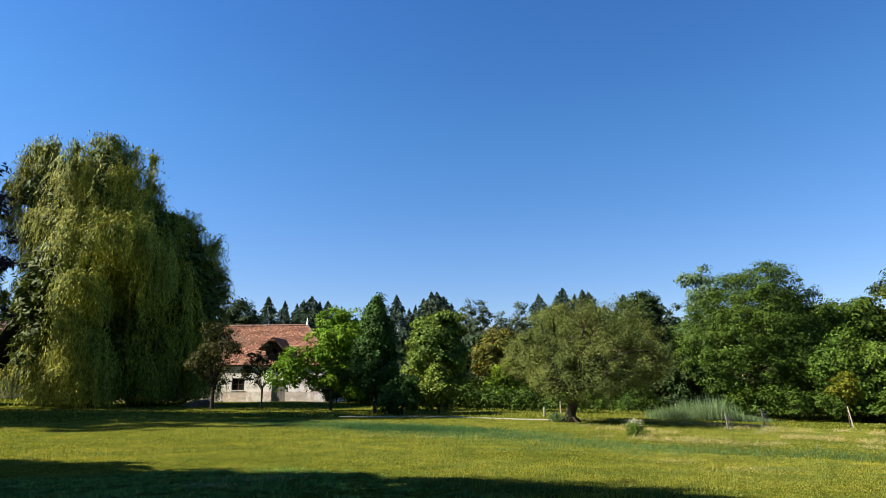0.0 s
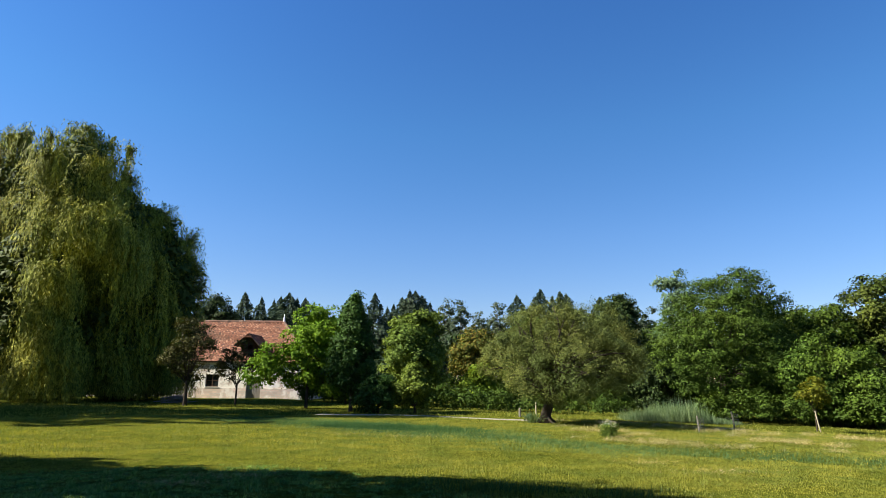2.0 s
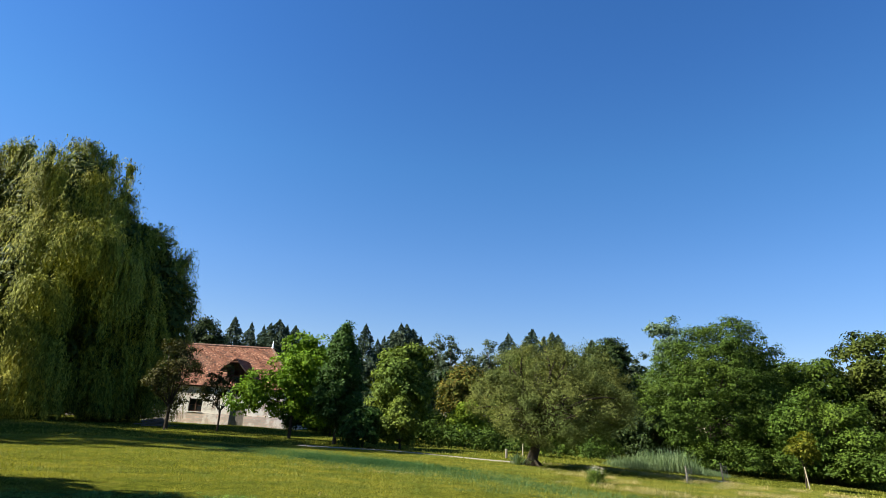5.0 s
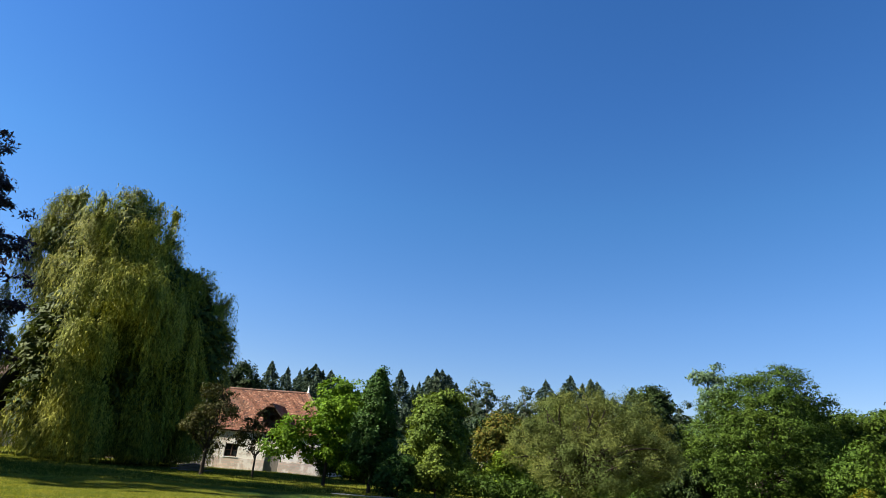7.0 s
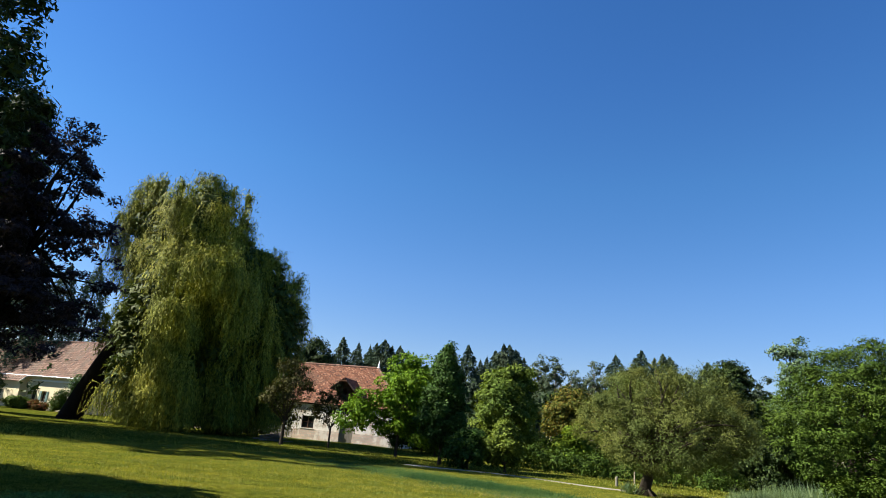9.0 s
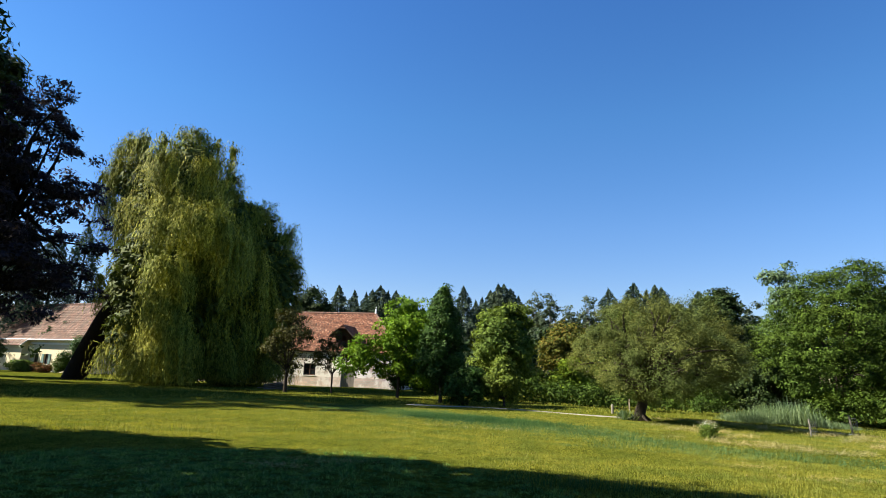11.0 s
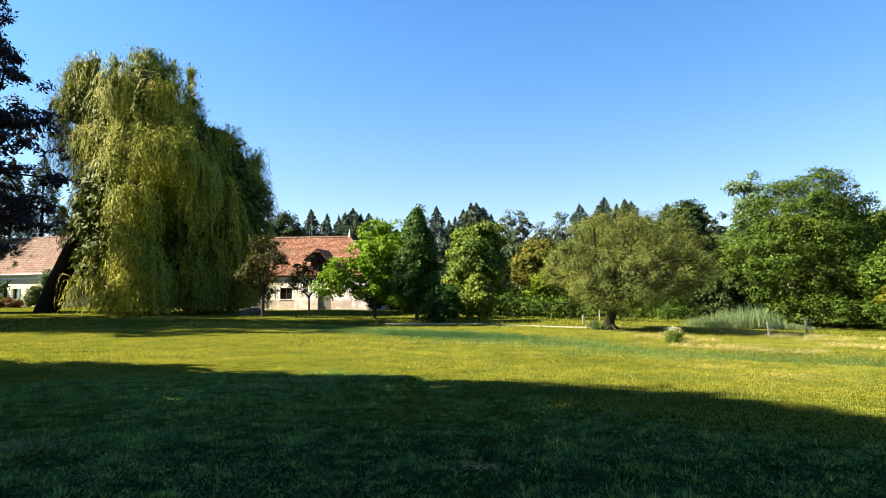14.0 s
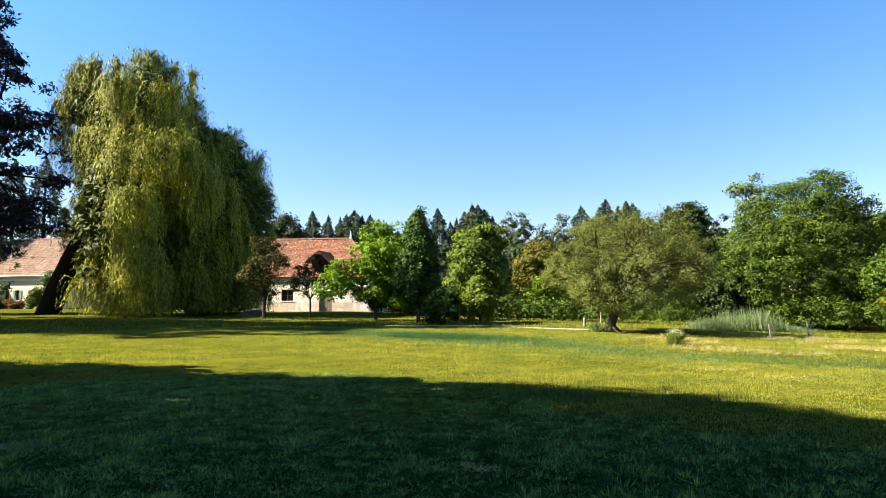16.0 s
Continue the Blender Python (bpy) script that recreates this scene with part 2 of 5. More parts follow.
gb.inputs["Base Color"].default_value = (0.015, 0.018, 0.02, 1)
gb.inputs["Roughness"].default_value = 0.08
GLASS = glass


# ---- mesh helpers ----
def fill_mesh(name, verts, quads, mat):
    """A mesh from numpy arrays of points and four-cornered (or three-cornered) faces."""
    me = bpy.data.meshes.new(name)
    k = quads.shape[1]
    me.vertices.add(len(verts))
    me.vertices.foreach_set("co", np.ascontiguousarray(verts, dtype=np.float32).ravel())
    me.loops.add(quads.size)
    me.loops.foreach_set("vertex_index", np.ascontiguousarray(quads, dtype=np.int32).ravel())
    me.polygons.add(len(quads))
    me.polygons.foreach_set("loop_start", np.arange(0, quads.size, k, dtype=np.int32))
    me.materials.append(mat)
    me.update(calc_edges=True)
    return me


def unit(v):
    return v / np.maximum(np.linalg.norm(v, axis=-1, keepdims=True), 1e-9)


def leaves_mesh(name, c, along, flat, length, width, mat, fold=0.15):
    """One pointed, slightly folded leaf at each point c; along: its way; flat: roughly its normal."""
    along = unit(along)
    side = unit(np.cross(along, flat))
    nrm = np.cross(side, along)
    L, W = length[:, None], width[:, None]
    if len(c) > 30000:  # in a dense crown one triangle is enough for each leaf
        v = np.stack([c - side * W * 0.5, c + side * W * 0.5, c + along * L - nrm * L * fold], 1)
        return fill_mesh(name, v.reshape(-1, 3), np.arange(3 * len(c)).reshape(-1, 3), mat)
    mid = c + along * L * 0.5
    v = np.stack([c, mid + side * W * 0.5 + nrm * W * fold, c + along * L - nrm * L * fold, mid - side * W * 0.5 + nrm * W * fold], 1)
    return fill_mesh(name, v.reshape(-1, 3), np.arange(4 * len(c)).reshape(-1, 4), mat)


def slim_leaves(name, c, along, flat, length, width, mat):
    """Narrow pointed leaves, one triangle each."""
    a = unit(along)
    s = unit(np.cross(a, flat)) * (width * 0.5)[:, None]
    a = a * (length * 0.5)[:, None]
    v = np.stack([c - a - s, c - a + s, c + a], 1)
    return fill_mesh(name, v.reshape(-1, 3), np.arange(3 * len(c)).reshape(-1, 3), mat)


class Shape:
    """Collects tubes and boxes into one mesh."""

    def __init__(self):
        self.v, self.f = [], []

    def tube(self, pts, radii, sides=7, rough=0.0, rng=None):
        pts = [Vector(p) for p in pts]
        start = len(self.v)
        for i, p in enumerate(pts):
            d = (pts[min(i + 1, len(pts) - 1)] - pts[max(i - 1, 0)]).normalized()
            a = d.orthogonal().normalized() if i == 0 else (a - d * a.dot(d)).normalized()
            b = d.cross(a)
            for k in range(sides):
                w = 2 * math.pi * k / sides
                r = radii[i] * (1 + (rng.uniform(-rough, rough) if rough else 0))
                self.v.append(p + (a * math.cos(w) + b * math.sin(w)) * r)
        for i in range(len(pts) - 1):
            for k in range(sides):
                k2 = (k + 1) % sides
                s = start + i * sides
                self.f.append((s + k, s + k2, s + sides + k2, s + sides + k))
        self.f.append(tuple(start + (len(pts) - 1) * sides + k for k in range(sides)))
        self.f.append(tuple(start + k for k in reversed(range(sides))))
        return self

    def hull(self, corners, faces):
        s = len(self.v)
        self.v += [Vector(c) for c in corners]
        self.f += [tuple(s + i for i in f) for f in faces]
        return self

    def box(self, x0, x1, y0, y1, z0, z1):
        c = [(x, y, z) for z in (z0, z1) for y in (y0, y1) for x in (x0, x1)]
        return self.hull(c, [(0, 2, 3, 1), (4, 5, 7, 6), (0, 1, 5, 4), (2, 6, 7, 3), (0, 4, 6, 2), (1, 3, 7, 5)])

    def mesh(self, name, mat, smooth=False):
        me = bpy.data.meshes.new(name)
        me.from_pydata([tuple(v) for v in self.v], [], self.f)
        me.materials.append(mat)
        if smooth:
            me.polygons.foreach_set("use_smooth", [True] * len(me.polygons))
        me.update()
        return me


def part(name, me, parent, label=""):
    ob = new(name, me)
    ob.parent = parent
    return tagged(ob, label)


def thing(name, m, label, category, group=""):
    ob = new(name)
    ob.matrix_world = m
    ob.empty_display_size = 0.2
    return tagged(ob, label, category, group)


def smooth_step(a, b, x):
    t = np.clip((x - a) / (b - a), 0, 1)
    return t * t * (3 - 2 * t)


def ground_z(x, y):
    """The meadow falls a little to the wood, and rolls."""
    x, y = np.asarray(x, float), np.asarray(y, float)
    r = np.hypot(x, y)
    near = 1 - smooth_step(70, 160, r)
    fall = -0.5 * smooth_step(5, 30, x)
    roll = 0.035 * np.sin(x * 0.55 + 1.3) * np.cos(y * 0.43) + 0.012 * np.sin(x * 0.9 + y * 0.6)
    return (fall + roll * smooth_step(2, 6, r)) * near


def gz(x, y):
    return float(ground_z(x, y))


# ---- ground ----
def make_ground():
    u = np.linspace(-1, 1, 211)
    xs = np.sinh(u * 5.6) / np.sinh(5.6) * 3000
    ys = xs + 20
    X, Y = np.meshgrid(xs, ys)
    v = np.stack([X, Y, ground_z(X, Y)], -1).reshape(-1, 3)
    i = np.arange(210)
    a = (i[:, None] * 211 + i[None, :]).ravel()
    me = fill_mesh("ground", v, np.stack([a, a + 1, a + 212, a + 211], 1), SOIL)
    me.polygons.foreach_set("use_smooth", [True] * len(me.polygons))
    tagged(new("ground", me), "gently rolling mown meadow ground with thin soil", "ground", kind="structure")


make_ground()


def curve_points(knots, step=0.5):
    """A smooth line through the knots."""
    k = np.array(knots, float)
    d = np.concatenate([[0], np.cumsum(np.linalg.norm(np.diff(k, axis=0), axis=1))])
    s = np.arange(0, d[-1], step)
    p = np.stack([np.interp(s, d, k[:, i]) for i in (0, 1)], 1)
    for _ in range(6):
        p[1:-1] = (p[:-2] + 2 * p[1:-1] + p[2:]) / 4
    return p


PATH_LINE = curve_points([(-3.0, 32.5), (-1.8, 31.9), (0.6, 31.5), (2.9, 30.9), (4.2, 30.4), (5.5, 29.9), (7.0, 29.3), (8.2, 28.9)])


def make_path():
    p = PATH_LINE
    t = np.gradient(p, axis=0)
    n = unit(np.stack([-t[:, 1], t[:, 0]], 1))
    rng = np.random.default_rng(3)
    cols = []
    for o in np.linspace(-0.48, 0.48, 7):
        j = rng.normal(0, 0.09, len(p)) if abs(o) > 0.45 else 0
        q = p + n * (o + j)[:, None] if not np.isscalar(j) else p + n * o
        z = ground_z(q[:, 0], q[:, 1]) + 0.02 - 0.035 * (abs(o) > 0.45)
        cols.append(np.concatenate([q, z[:, None]], 1))
    v = np.stack(cols, 1).reshape(-1, 3)
    a = (np.arange(len(p) - 1)[:, None] * 7 + np.arange(6)[None, :]).ravel()
    me = fill_mesh("path", v, np.stack([a, a + 1, a + 8, a + 7], 1), GRAVEL)
    tagged(new("gravel_path", me), "pale gravel path crossing the meadow", "path", kind="structure")


make_path()


# ---- buildings ----
def tiled_slope(corners, name, mat, parent, row=0.25, wide=0.19, seed=1, label=""):
    """A roof slope of overlapping clay tiles; corners: eave left, eave right, ridge right, ridge left."""
    rng = np.random.default_rng(seed)
    el, er, rr, rl = (np.array(c, float) for c in corners)
    up = ((rr + rl) - (el + er)) / 2
    n_rows = max(2, int(np.linalg.norm(up) / row))
    along = unit(er - el)
    nrm = unit(np.cross(along, unit(up)))
    if nrm[2] < 0:
        nrm = -nrm
    v = []
    for i in range(n_rows):
        a, b = i / n_rows, min(1.0, (i + 1.12) / n_rows)
        l0, r0, l1, r1 = el + (rl - el) * a, er + (rr - er) * a, el + (rl - el) * b, er + (rr - er) * b
        w = np.linalg.norm(r0 - l0)
        n = max(1, int(w / wide))
        s = np.linspace(0, 1, n + 1)
        s[1:-1] += (0.5 * (i % 2) + rng.normal(0, 0.06, n - 1)) / n
        sag = rng.normal(0, 0.006, n)
        for k in range(n):
            p = [l0 + (r0 - l0) * s[k], l0 + (r0 - l0) * (s[k + 1] - 0.04 / n), l1 + (r1 - l1) * (s[k + 1] - 0.04 / n), l1 + (r1 - l1) * s[k]]
            lift = 0.035 + sag[k]
            v += [p[0] + nrm * lift, p[1] + nrm * (lift + 0.012), p[2] + nrm * 0.008, p[3] + nrm * 0.004,
                  p[0] - nrm * 0.0, p[1] - nrm * 0.0]
    v = np.array(v)
    q = np.arange(0, len(v), 6)
    quads = np.concatenate([np.stack([q, q + 1, q + 2, q + 3], 1), np.stack([q + 4, q + 5, q + 1, q], 1)])
    return part(name, fill_mesh(name, v, quads, mat), parent, label)


def wall_with_openings(x0, x1, z0, z1, y0, y1, holes):
    """A wall along x with rectangular openings (xa, xb, za, zb) cut through it."""
    s = Shape()
    xs = sorted({x0, x1, *[h[0] for h in holes], *[h[1] for h in holes]})
    for xa, xb in zip(xs[:-1], xs[1:]):
        spans = sorted((h[2], h[3]) for h in holes if h[0] <= xa and h[1] >= xb)
        z = z0
        for za, zb in spans:
            if za > z + 1e-4:
                s.box(xa, xb, y0, y1, z, za)
            z = zb
        if z < z1 - 1e-4:
            s.box(xa, xb, y0, y1, z, z1)
    return s


def window(parent, x, z, w, h, y, shutters=None, bars=2, mat=TRIM, label="white-painted casement window"):
    """A casement set back in its opening; its pieces hang under one window part."""
    s = Shape()
    s.box(x - w / 2, x - w / 2 + 0.07, y + 0.12, y + 0.2, z, z + h).box(x + w / 2 - 0.07, x + w / 2, y + 0.12, y + 0.2, z, z + h)
    s.box(x - w / 2 + 0.07, x + w / 2 - 0.07, y + 0.12, y + 0.2, z, z + 0.07).box(x - w / 2 + 0.07, x + w / 2 - 0.07, y + 0.12, y + 0.2, z + h - 0.07, z + h)
    s.box(x - 0.04, x + 0.04, y + 0.11, y + 0.19, z + 0.07, z + h - 0.07)
    for i in range(1, bars):
        s.box(x - w / 2 + 0.07, x + w / 2 - 0.07, y + 0.13, y + 0.18, z + h * i / bars - 0.02, z + h * i / bars + 0.02)
    win = part("window", s.mesh("window_frame", mat), parent, label)
    part("pane", Shape().box(x - w / 2 + 0.07, x - 0.04, y + 0.15, y + 0.165, z + 0.07, z + h - 0.07).mesh("pane", GLASS), win)
    part("pane", Shape().box(x + 0.04, x + w / 2 - 0.07, y + 0.15, y + 0.165, z + 0.07, z + h - 0.07).mesh("pane", GLASS), win)
    part("sill", Shape().box(x - w / 2 - 0.08, x + w / 2 + 0.08, y - 0.08, y + 0.11, z - 0.07, z - 0.003).mesh("sill", TRIM), win)
    if shutters:
        for side in (-1, 1):
            xa = x + side * (w / 2 + 0.03)
            xb = xa + side * shutters
            lo, hi = min(xa, xb), max(xa, xb)
            sh = Shape().box(lo, lo + 0.08, y - 0.07, y - 0.02, z, z + h).box(hi - 0.08, hi, y - 0.07, y - 0.02, z, z + h)
            n = 9
            for i in range(n):
                za = z + h * i / n
                sh.box(lo + 0.08, hi - 0.08, y - 0.06, y - 0.03, za + 0.01, za + h / n - 0.02)
            part("shutter", sh.mesh("shutter", SHUTTER), win, "grey-green louvred shutter, folded open")
    return win


def ridge_caps(parent, a, b, mat, r=0.13):
    a, b = Vector(a), Vector(b)
    n = int((b - a).length / 0.4)
    s = Shape()
    for i in range(n):
        p, q = a.lerp(b, i / n), a.lerp(b, (i + 1.08) / n)
        s.tube([p, q], [r, r * 1.12], 8)
    return part("ridge_tiles", s.mesh("ridge_tiles", mat), parent, "row of half-round ridge tiles")


def make_barn():
    barn = thing("barn", pose(-12.9, 60.0, gz(-13, 60), 0, 0, -10), "old limewashed barn with a hipped red tile roof", "barn")
    x0, x1, dep, eave, top = -17.0, 6.6, 10.4, 3.5, 7.75
    holes = [(-3.5, -2.2, 1.05, 2.2), (0.55, 1.95, 0.0, 2.05), (-6.8, -6.0, 1.2, 2.1), (-12.6, -11.6, 1.1, 2.1)]
    part("front_wall", wall_with_openings(x0, x1, 0.95, eave, 0, 0.5, [(a, b, max(c, 0.95), d) for a, b, c, d in holes]).mesh("front_wall", PLASTER), barn, "stained white limewashed wall")
    part("plinth", wall_with_openings(x0 - 0.04, x1 + 0.04, -0.4, 0.945, -0.05, 0.5, [(0.55, 1.95, -0.4, 0.945)]).mesh("plinth", STONE), barn, "rubble stone plinth with flaked wash")
    part("side_wall", Shape().box(x0, x0 + 0.5, 0.5, dep, -0.4, eave).mesh("side_wall", PLASTER), barn)
    part("side_wall", Shape().box(x1 - 0.5, x1, 0.5, dep, -0.4, eave).mesh("side_wall", PLASTER), barn)
    part("back_wall", Shape().box(x0 + 0.5, x1 - 0.5, dep - 0.5, dep, -0.4, eave).mesh("back_wall", PLASTER), barn)
    part("floor", Shape().box(x0 + 0.5, x1 - 0.5, 0.5, dep - 0.5, -0.2, 0.05).mesh("floor", STONE), barn)
    o, e2 = 0.16, eave - 0.08
    A, B, C, D = (x0 - o, -o, e2), (x1 + o, -o, e2), (x1 + o, dep + o, e2), (x0 - o, dep + o, e2)
    mid = dep / 2
    P, Q = (x0 + 0.2, mid, top), (x1 - 4.6, mid, top)
    low = 0.12
    under = Shape().hull([(a, b, c - low) for a, b, c in (A, B, C, D, P, Q)], [(0, 1, 5, 4), (1, 2, 5), (2, 3, 4, 5), (3, 0, 4), (0, 3, 2, 1)])
    roof = part("roof", under.mesh("roof", WOOD_DARK), barn, "hipped roof of old red clay tiles")
    tiled_slope((A, B, Q, P), "roof_tiles", TILES, roof, 0.17, 0.17, seed=4)
    tiled_slope((B, C, Q, Q), "roof_tiles", TILES, roof, 0.17, 0.17, seed=5)
    tiled_slope((C, D, P, Q), "roof_tiles", TILES, roof, seed=6)
    tiled_slope((D, A, P, P), "roof_tiles", TILES, roof, seed=7)
    ridge_caps(barn, P, Q, TILES_OLD)
    ridge_caps(barn, B, Q, TILES_OLD)
    ridge_caps(barn, A, P, TILES_OLD)
    fin = Shape().tube([(Q[0], mid, top), (Q[0], mid, top + 0.12), (Q[0], mid, top + 0.2), (Q[0], mid, top + 0.42), (Q[0], mid, top + 0.6), (Q[0], mid, top + 0.85)],
                       [0.16, 0.15, 0.07, 0.1, 0.04, 0.012], 8)
    part("finial", fin.mesh("finial", METAL, True), barn, "small pale roof finial")
    # gabled hay dormer with a half-hipped, overhanging roof
    cx, w, zb, zw = 0.45, 0.86, 3.8, 5.15
    dorm = part("dormer", wall_with_openings(cx - w, cx + w, zb - 0.5, zw, 0.4, 0.5, [(cx - 0.62, cx + 0.62, zb, zw - 0.1)]).mesh("dormer", WOOD_BROWN), barn, "dark weatherboarded hay dormer")
    part("dormer_side", Shape().hull([(cx - w, 0.45, zb - 0.5), (cx - w, 0.45, zw), (cx - w, 2.6, zw), (cx - w + 0.08, 0.45, zb - 0.5), (cx - w + 0.08, 0.45, zw), (cx - w + 0.08, 2.6, zw)],
                                      [(0, 1, 2), (3, 5, 4), (0, 3, 4, 1), (1, 4, 5, 2), (0, 2, 5, 3)]).mesh("dormer_side", WOOD_DARK), dorm)
    part("dormer_side", Shape().hull([(cx + w, 0.45, zb - 0.5), (cx + w, 0.45, zw), (cx + w, 2.6, zw), (cx + w - 0.08, 0.45, zb - 0.5), (cx + w - 0.08, 0.45, zw), (cx + w - 0.08, 2.6, zw)],
                                      [(0, 2, 1), (3, 4, 5), (0, 1, 4, 3), (1, 2, 5, 4), (0, 3, 5, 2)]).mesh("dormer_side", WOOD_DARK), dorm)
    for k in range(6):
        xa = cx - 0.61 + k * 0.205
        part("board", Shape().box(xa, xa + 0.185, 0.46, 0.49, zb + 0.02, zb + (0.75 if k in (2, 3) else zw - zb - 0.12)).mesh("board", WOOD_BROWN), dorm)
    part("dormer_sill", Shape().box(cx - 0.8, cx + 0.8, 0.28, 0.395, zb - 0.12, zb - 0.02).mesh("dormer_sill", WOOD_GREY), dorm)
    za, oy = 6.12, -0.5
    L, R_ = (cx - 1.25, oy, zw - 0.2), (cx + 1.25, oy, zw - 0.2)
    Lb, Rb = (cx - 1.25, 2.6, zw - 0.2), (cx + 1.25, 2.6, zw - 0.2)
    T0, T1 = (cx, oy + 0.3, za), (cx, 3.6, za)
    part("dormer_gable", Shape().hull([(cx - 0.95, 0.42, zw), (cx + 0.95, 0.42, zw), (cx, 0.42, za - 0.2), (cx - 0.95, 0.5, zw), (cx + 0.95, 0.5, zw), (cx, 0.5, za - 0.2)],
                                      [(0, 1, 2), (3, 5, 4), (0, 3, 4, 1), (1, 4, 5, 2), (2, 5, 3, 0)]).mesh("dormer_gable", WOOD_BROWN), dorm)
    th = 0.09
    sl = Shape()
    for quad in ((L, Lb, T1, T0), (R_, T0, T1, Rb)):
        c = [Vector(p) for p in quad] + [Vector(p) - Vector((0, 0, th)) for p in quad]
        sl.hull(c, [(0, 1, 2, 3), (7, 6, 5, 4), (0, 4, 5, 1), (1, 5, 6, 2), (2, 6, 7, 3), (3, 7, 4, 0)])
    dr = part("dormer_roof", sl.mesh("dormer_roof", WOOD_DARK), dorm, "overhanging dormer roof with clay tiles")
    tiled_slope((Lb, L, T0, T1), "roof_tiles", TILES, dr, 0.17, 0.17, seed=8)
    tiled_slope((R_, Rb, T1, T0), "roof_tiles", TILES, dr, 0.17, 0.17, seed=9)
    L6, R6 = ([p + (q - p) * 0.62 for p, q in zip(c, T0)] for c in (L, R_))
    tiled_slope((L6, R6, T0, T0), "roof_tiles", TILES, dr, 0.17, 0.17, seed=10)
    # doors, windows
    door = part("door", Shape().box(0.57, 0.66, 0.1, 0.2, 0, 2.03).box(1.84, 1.93, 0.1, 0.2, 0, 2.03).box(0.66, 1.84, 0.1, 0.2, 1.94, 2.03).mesh("door_frame", WOOD_GREY), barn, "grey weathered double plank door")
    for k in range(8):
        xa = 0.665 + k * 0.147
        part("plank", Shape().box(xa, xa + 0.137, 0.12, 0.16, 0.04, 1.93).mesh("plank", WOOD_GREY), door)
    for h in (holes[0], *holes[2:]):
        window(barn, (h[0] + h[1]) / 2, h[2], h[1] - h[0], h[3] - h[2], 0.0, mat=WOOD_BROWN, label="brown wooden barn window")
    return barn


def make_farmhouse():
    house = thing("farmhouse", pose(-52.0, 75.5, gz(-52, 75), 0, 0, -24), "long cream farmhouse with weathered red tile roof and shutters", "house")
    x0, x1, dep, eave, top = -26.0, 4.6, 9.0, 4.25, 9.3
    wx = [-4.7, -2.5]
    holes = [(x - 0.45, x + 0.45, 1.0, 2.3) for x in wx]
    part("front_wall", wall_with_openings(x0, x1, -0.4, eave, 0, 0.45, holes).mesh("front_wall", CREAM), house, "cream plastered wall")
    part("side_wall", Shape().box(x0, x0 + 0.45, 0.45, dep, -0.4, eave).mesh("side_wall", CREAM), house)
    part("side_wall", Shape().box(x1 - 0.45, x1, 0.45, dep, -0.4, eave).mesh("side_wall", CREAM), house)
    part("back_wall", Shape().box(x0 + 0.45, x1 - 0.45, dep - 0.45, dep, -0.4, eave).mesh("back_wall", CREAM), house)
    part("cornice", Shape().box(x0 - 0.1, x1 + 0.1, -0.12, -0.003, eave - 0.75, eave - 0.55).box(x0 - 0.1, x1 + 0.1, -0.25, -0.003, eave - 0.3, eave - 0.05).mesh("cornice", TRIM), house, "pale moulded cornice")
    o, e2, mid = 0.5, eave - 0.1, dep / 2
    A, B, C, D = (x0 - o, -o, e2), (x1 + o, -o, e2), (x1 + o, dep + o, e2), (x0 - o, dep + o, e2)
    P, Q = (x0 + 3.5, mid, top), (x1 + o, mid, top)
    under = Shape().hull([(a, b, c - 0.12) for a, b, c in (A, B, C, D, P, Q)], [(0, 1, 5, 4), (2, 3, 4, 5), (3, 0, 4), (0, 3, 2, 1)])
    roof = part("roof", under.mesh("roof", WOOD_DARK), house, "hipped roof of faded clay tiles")
    tiled_slope((A, B, Q, P), "roof_tiles", TILES_OLD, roof, 0.36, 0.24, seed=14)
    part("gable_wall", Shape().hull([(x1 - 0.45, 0, eave), (x1, 0, eave), (x1, dep, eave), (x1 - 0.45, dep, eave), (x1 - 0.45, mid, top - 0.3), (x1, mid, top - 0.3)],
                                    [(0, 1, 2, 3), (1, 2, 5), (0, 4, 3), (0, 4, 5, 1), (3, 2, 5, 4)]).mesh("gable_wall", CREAM), house)
    tiled_slope((D, A, P, P), "roof_tiles", TILES_OLD, roof, 0.36, 0.24, seed=17)
    ridge_caps(house, P, Q, TILES_OLD)
    gut = Shape().tube([(x0 - o, -o - 0.08, e2 - 0.05), (x1 + o, -o - 0.08, e2 - 0.05)], [0.08, 0.08], 8)
    part("gutter", gut.mesh("gutter", METAL), house, "grey eaves gutter")
    for x in wx:
        window(house, x, 1.0, 0.9, 1.3, 0.0, 0.45 if x > -3 else None, mat=WOOD_DARK, label="dark brown casement window")
    sk = Shape().box(-0.9, -0.3, 1.75, 2.3, 6.0, 6.6)
    part("roof_hatch", sk.mesh("roof_hatch", WOOD_DARK), house, "small dark roof hatch")
    ch = Shape().box(-9.6, -8.9, 2.6, 3.3, 6.4, 8.3).box(-9.7, -8.8, 2.5, 3.4, 8.3, 8.45)
    part("chimney", ch.mesh("chimney", TRIM), house, "short white chimney")
    wing = part("wing", Shape().hull([(-16, -1.0, -0.3), (-6.4, -1.0, -0.3), (-6.4, -0.02, -0.3), (-16, -0.02, -0.3), (-16, -1.0, 3.4), (-6.4, -1.0, 3.4), (-6.4, -0.02, 4.05), (-16, -0.02, 4.05)],
                                     [(0, 1, 5, 4), (1, 2, 6, 5), (2, 3, 7, 6), (3, 0, 4, 7), (4, 5, 6, 7), (0, 3, 2, 1)]).mesh("wing", CREAM), house, "low wing under the sweeping roof")
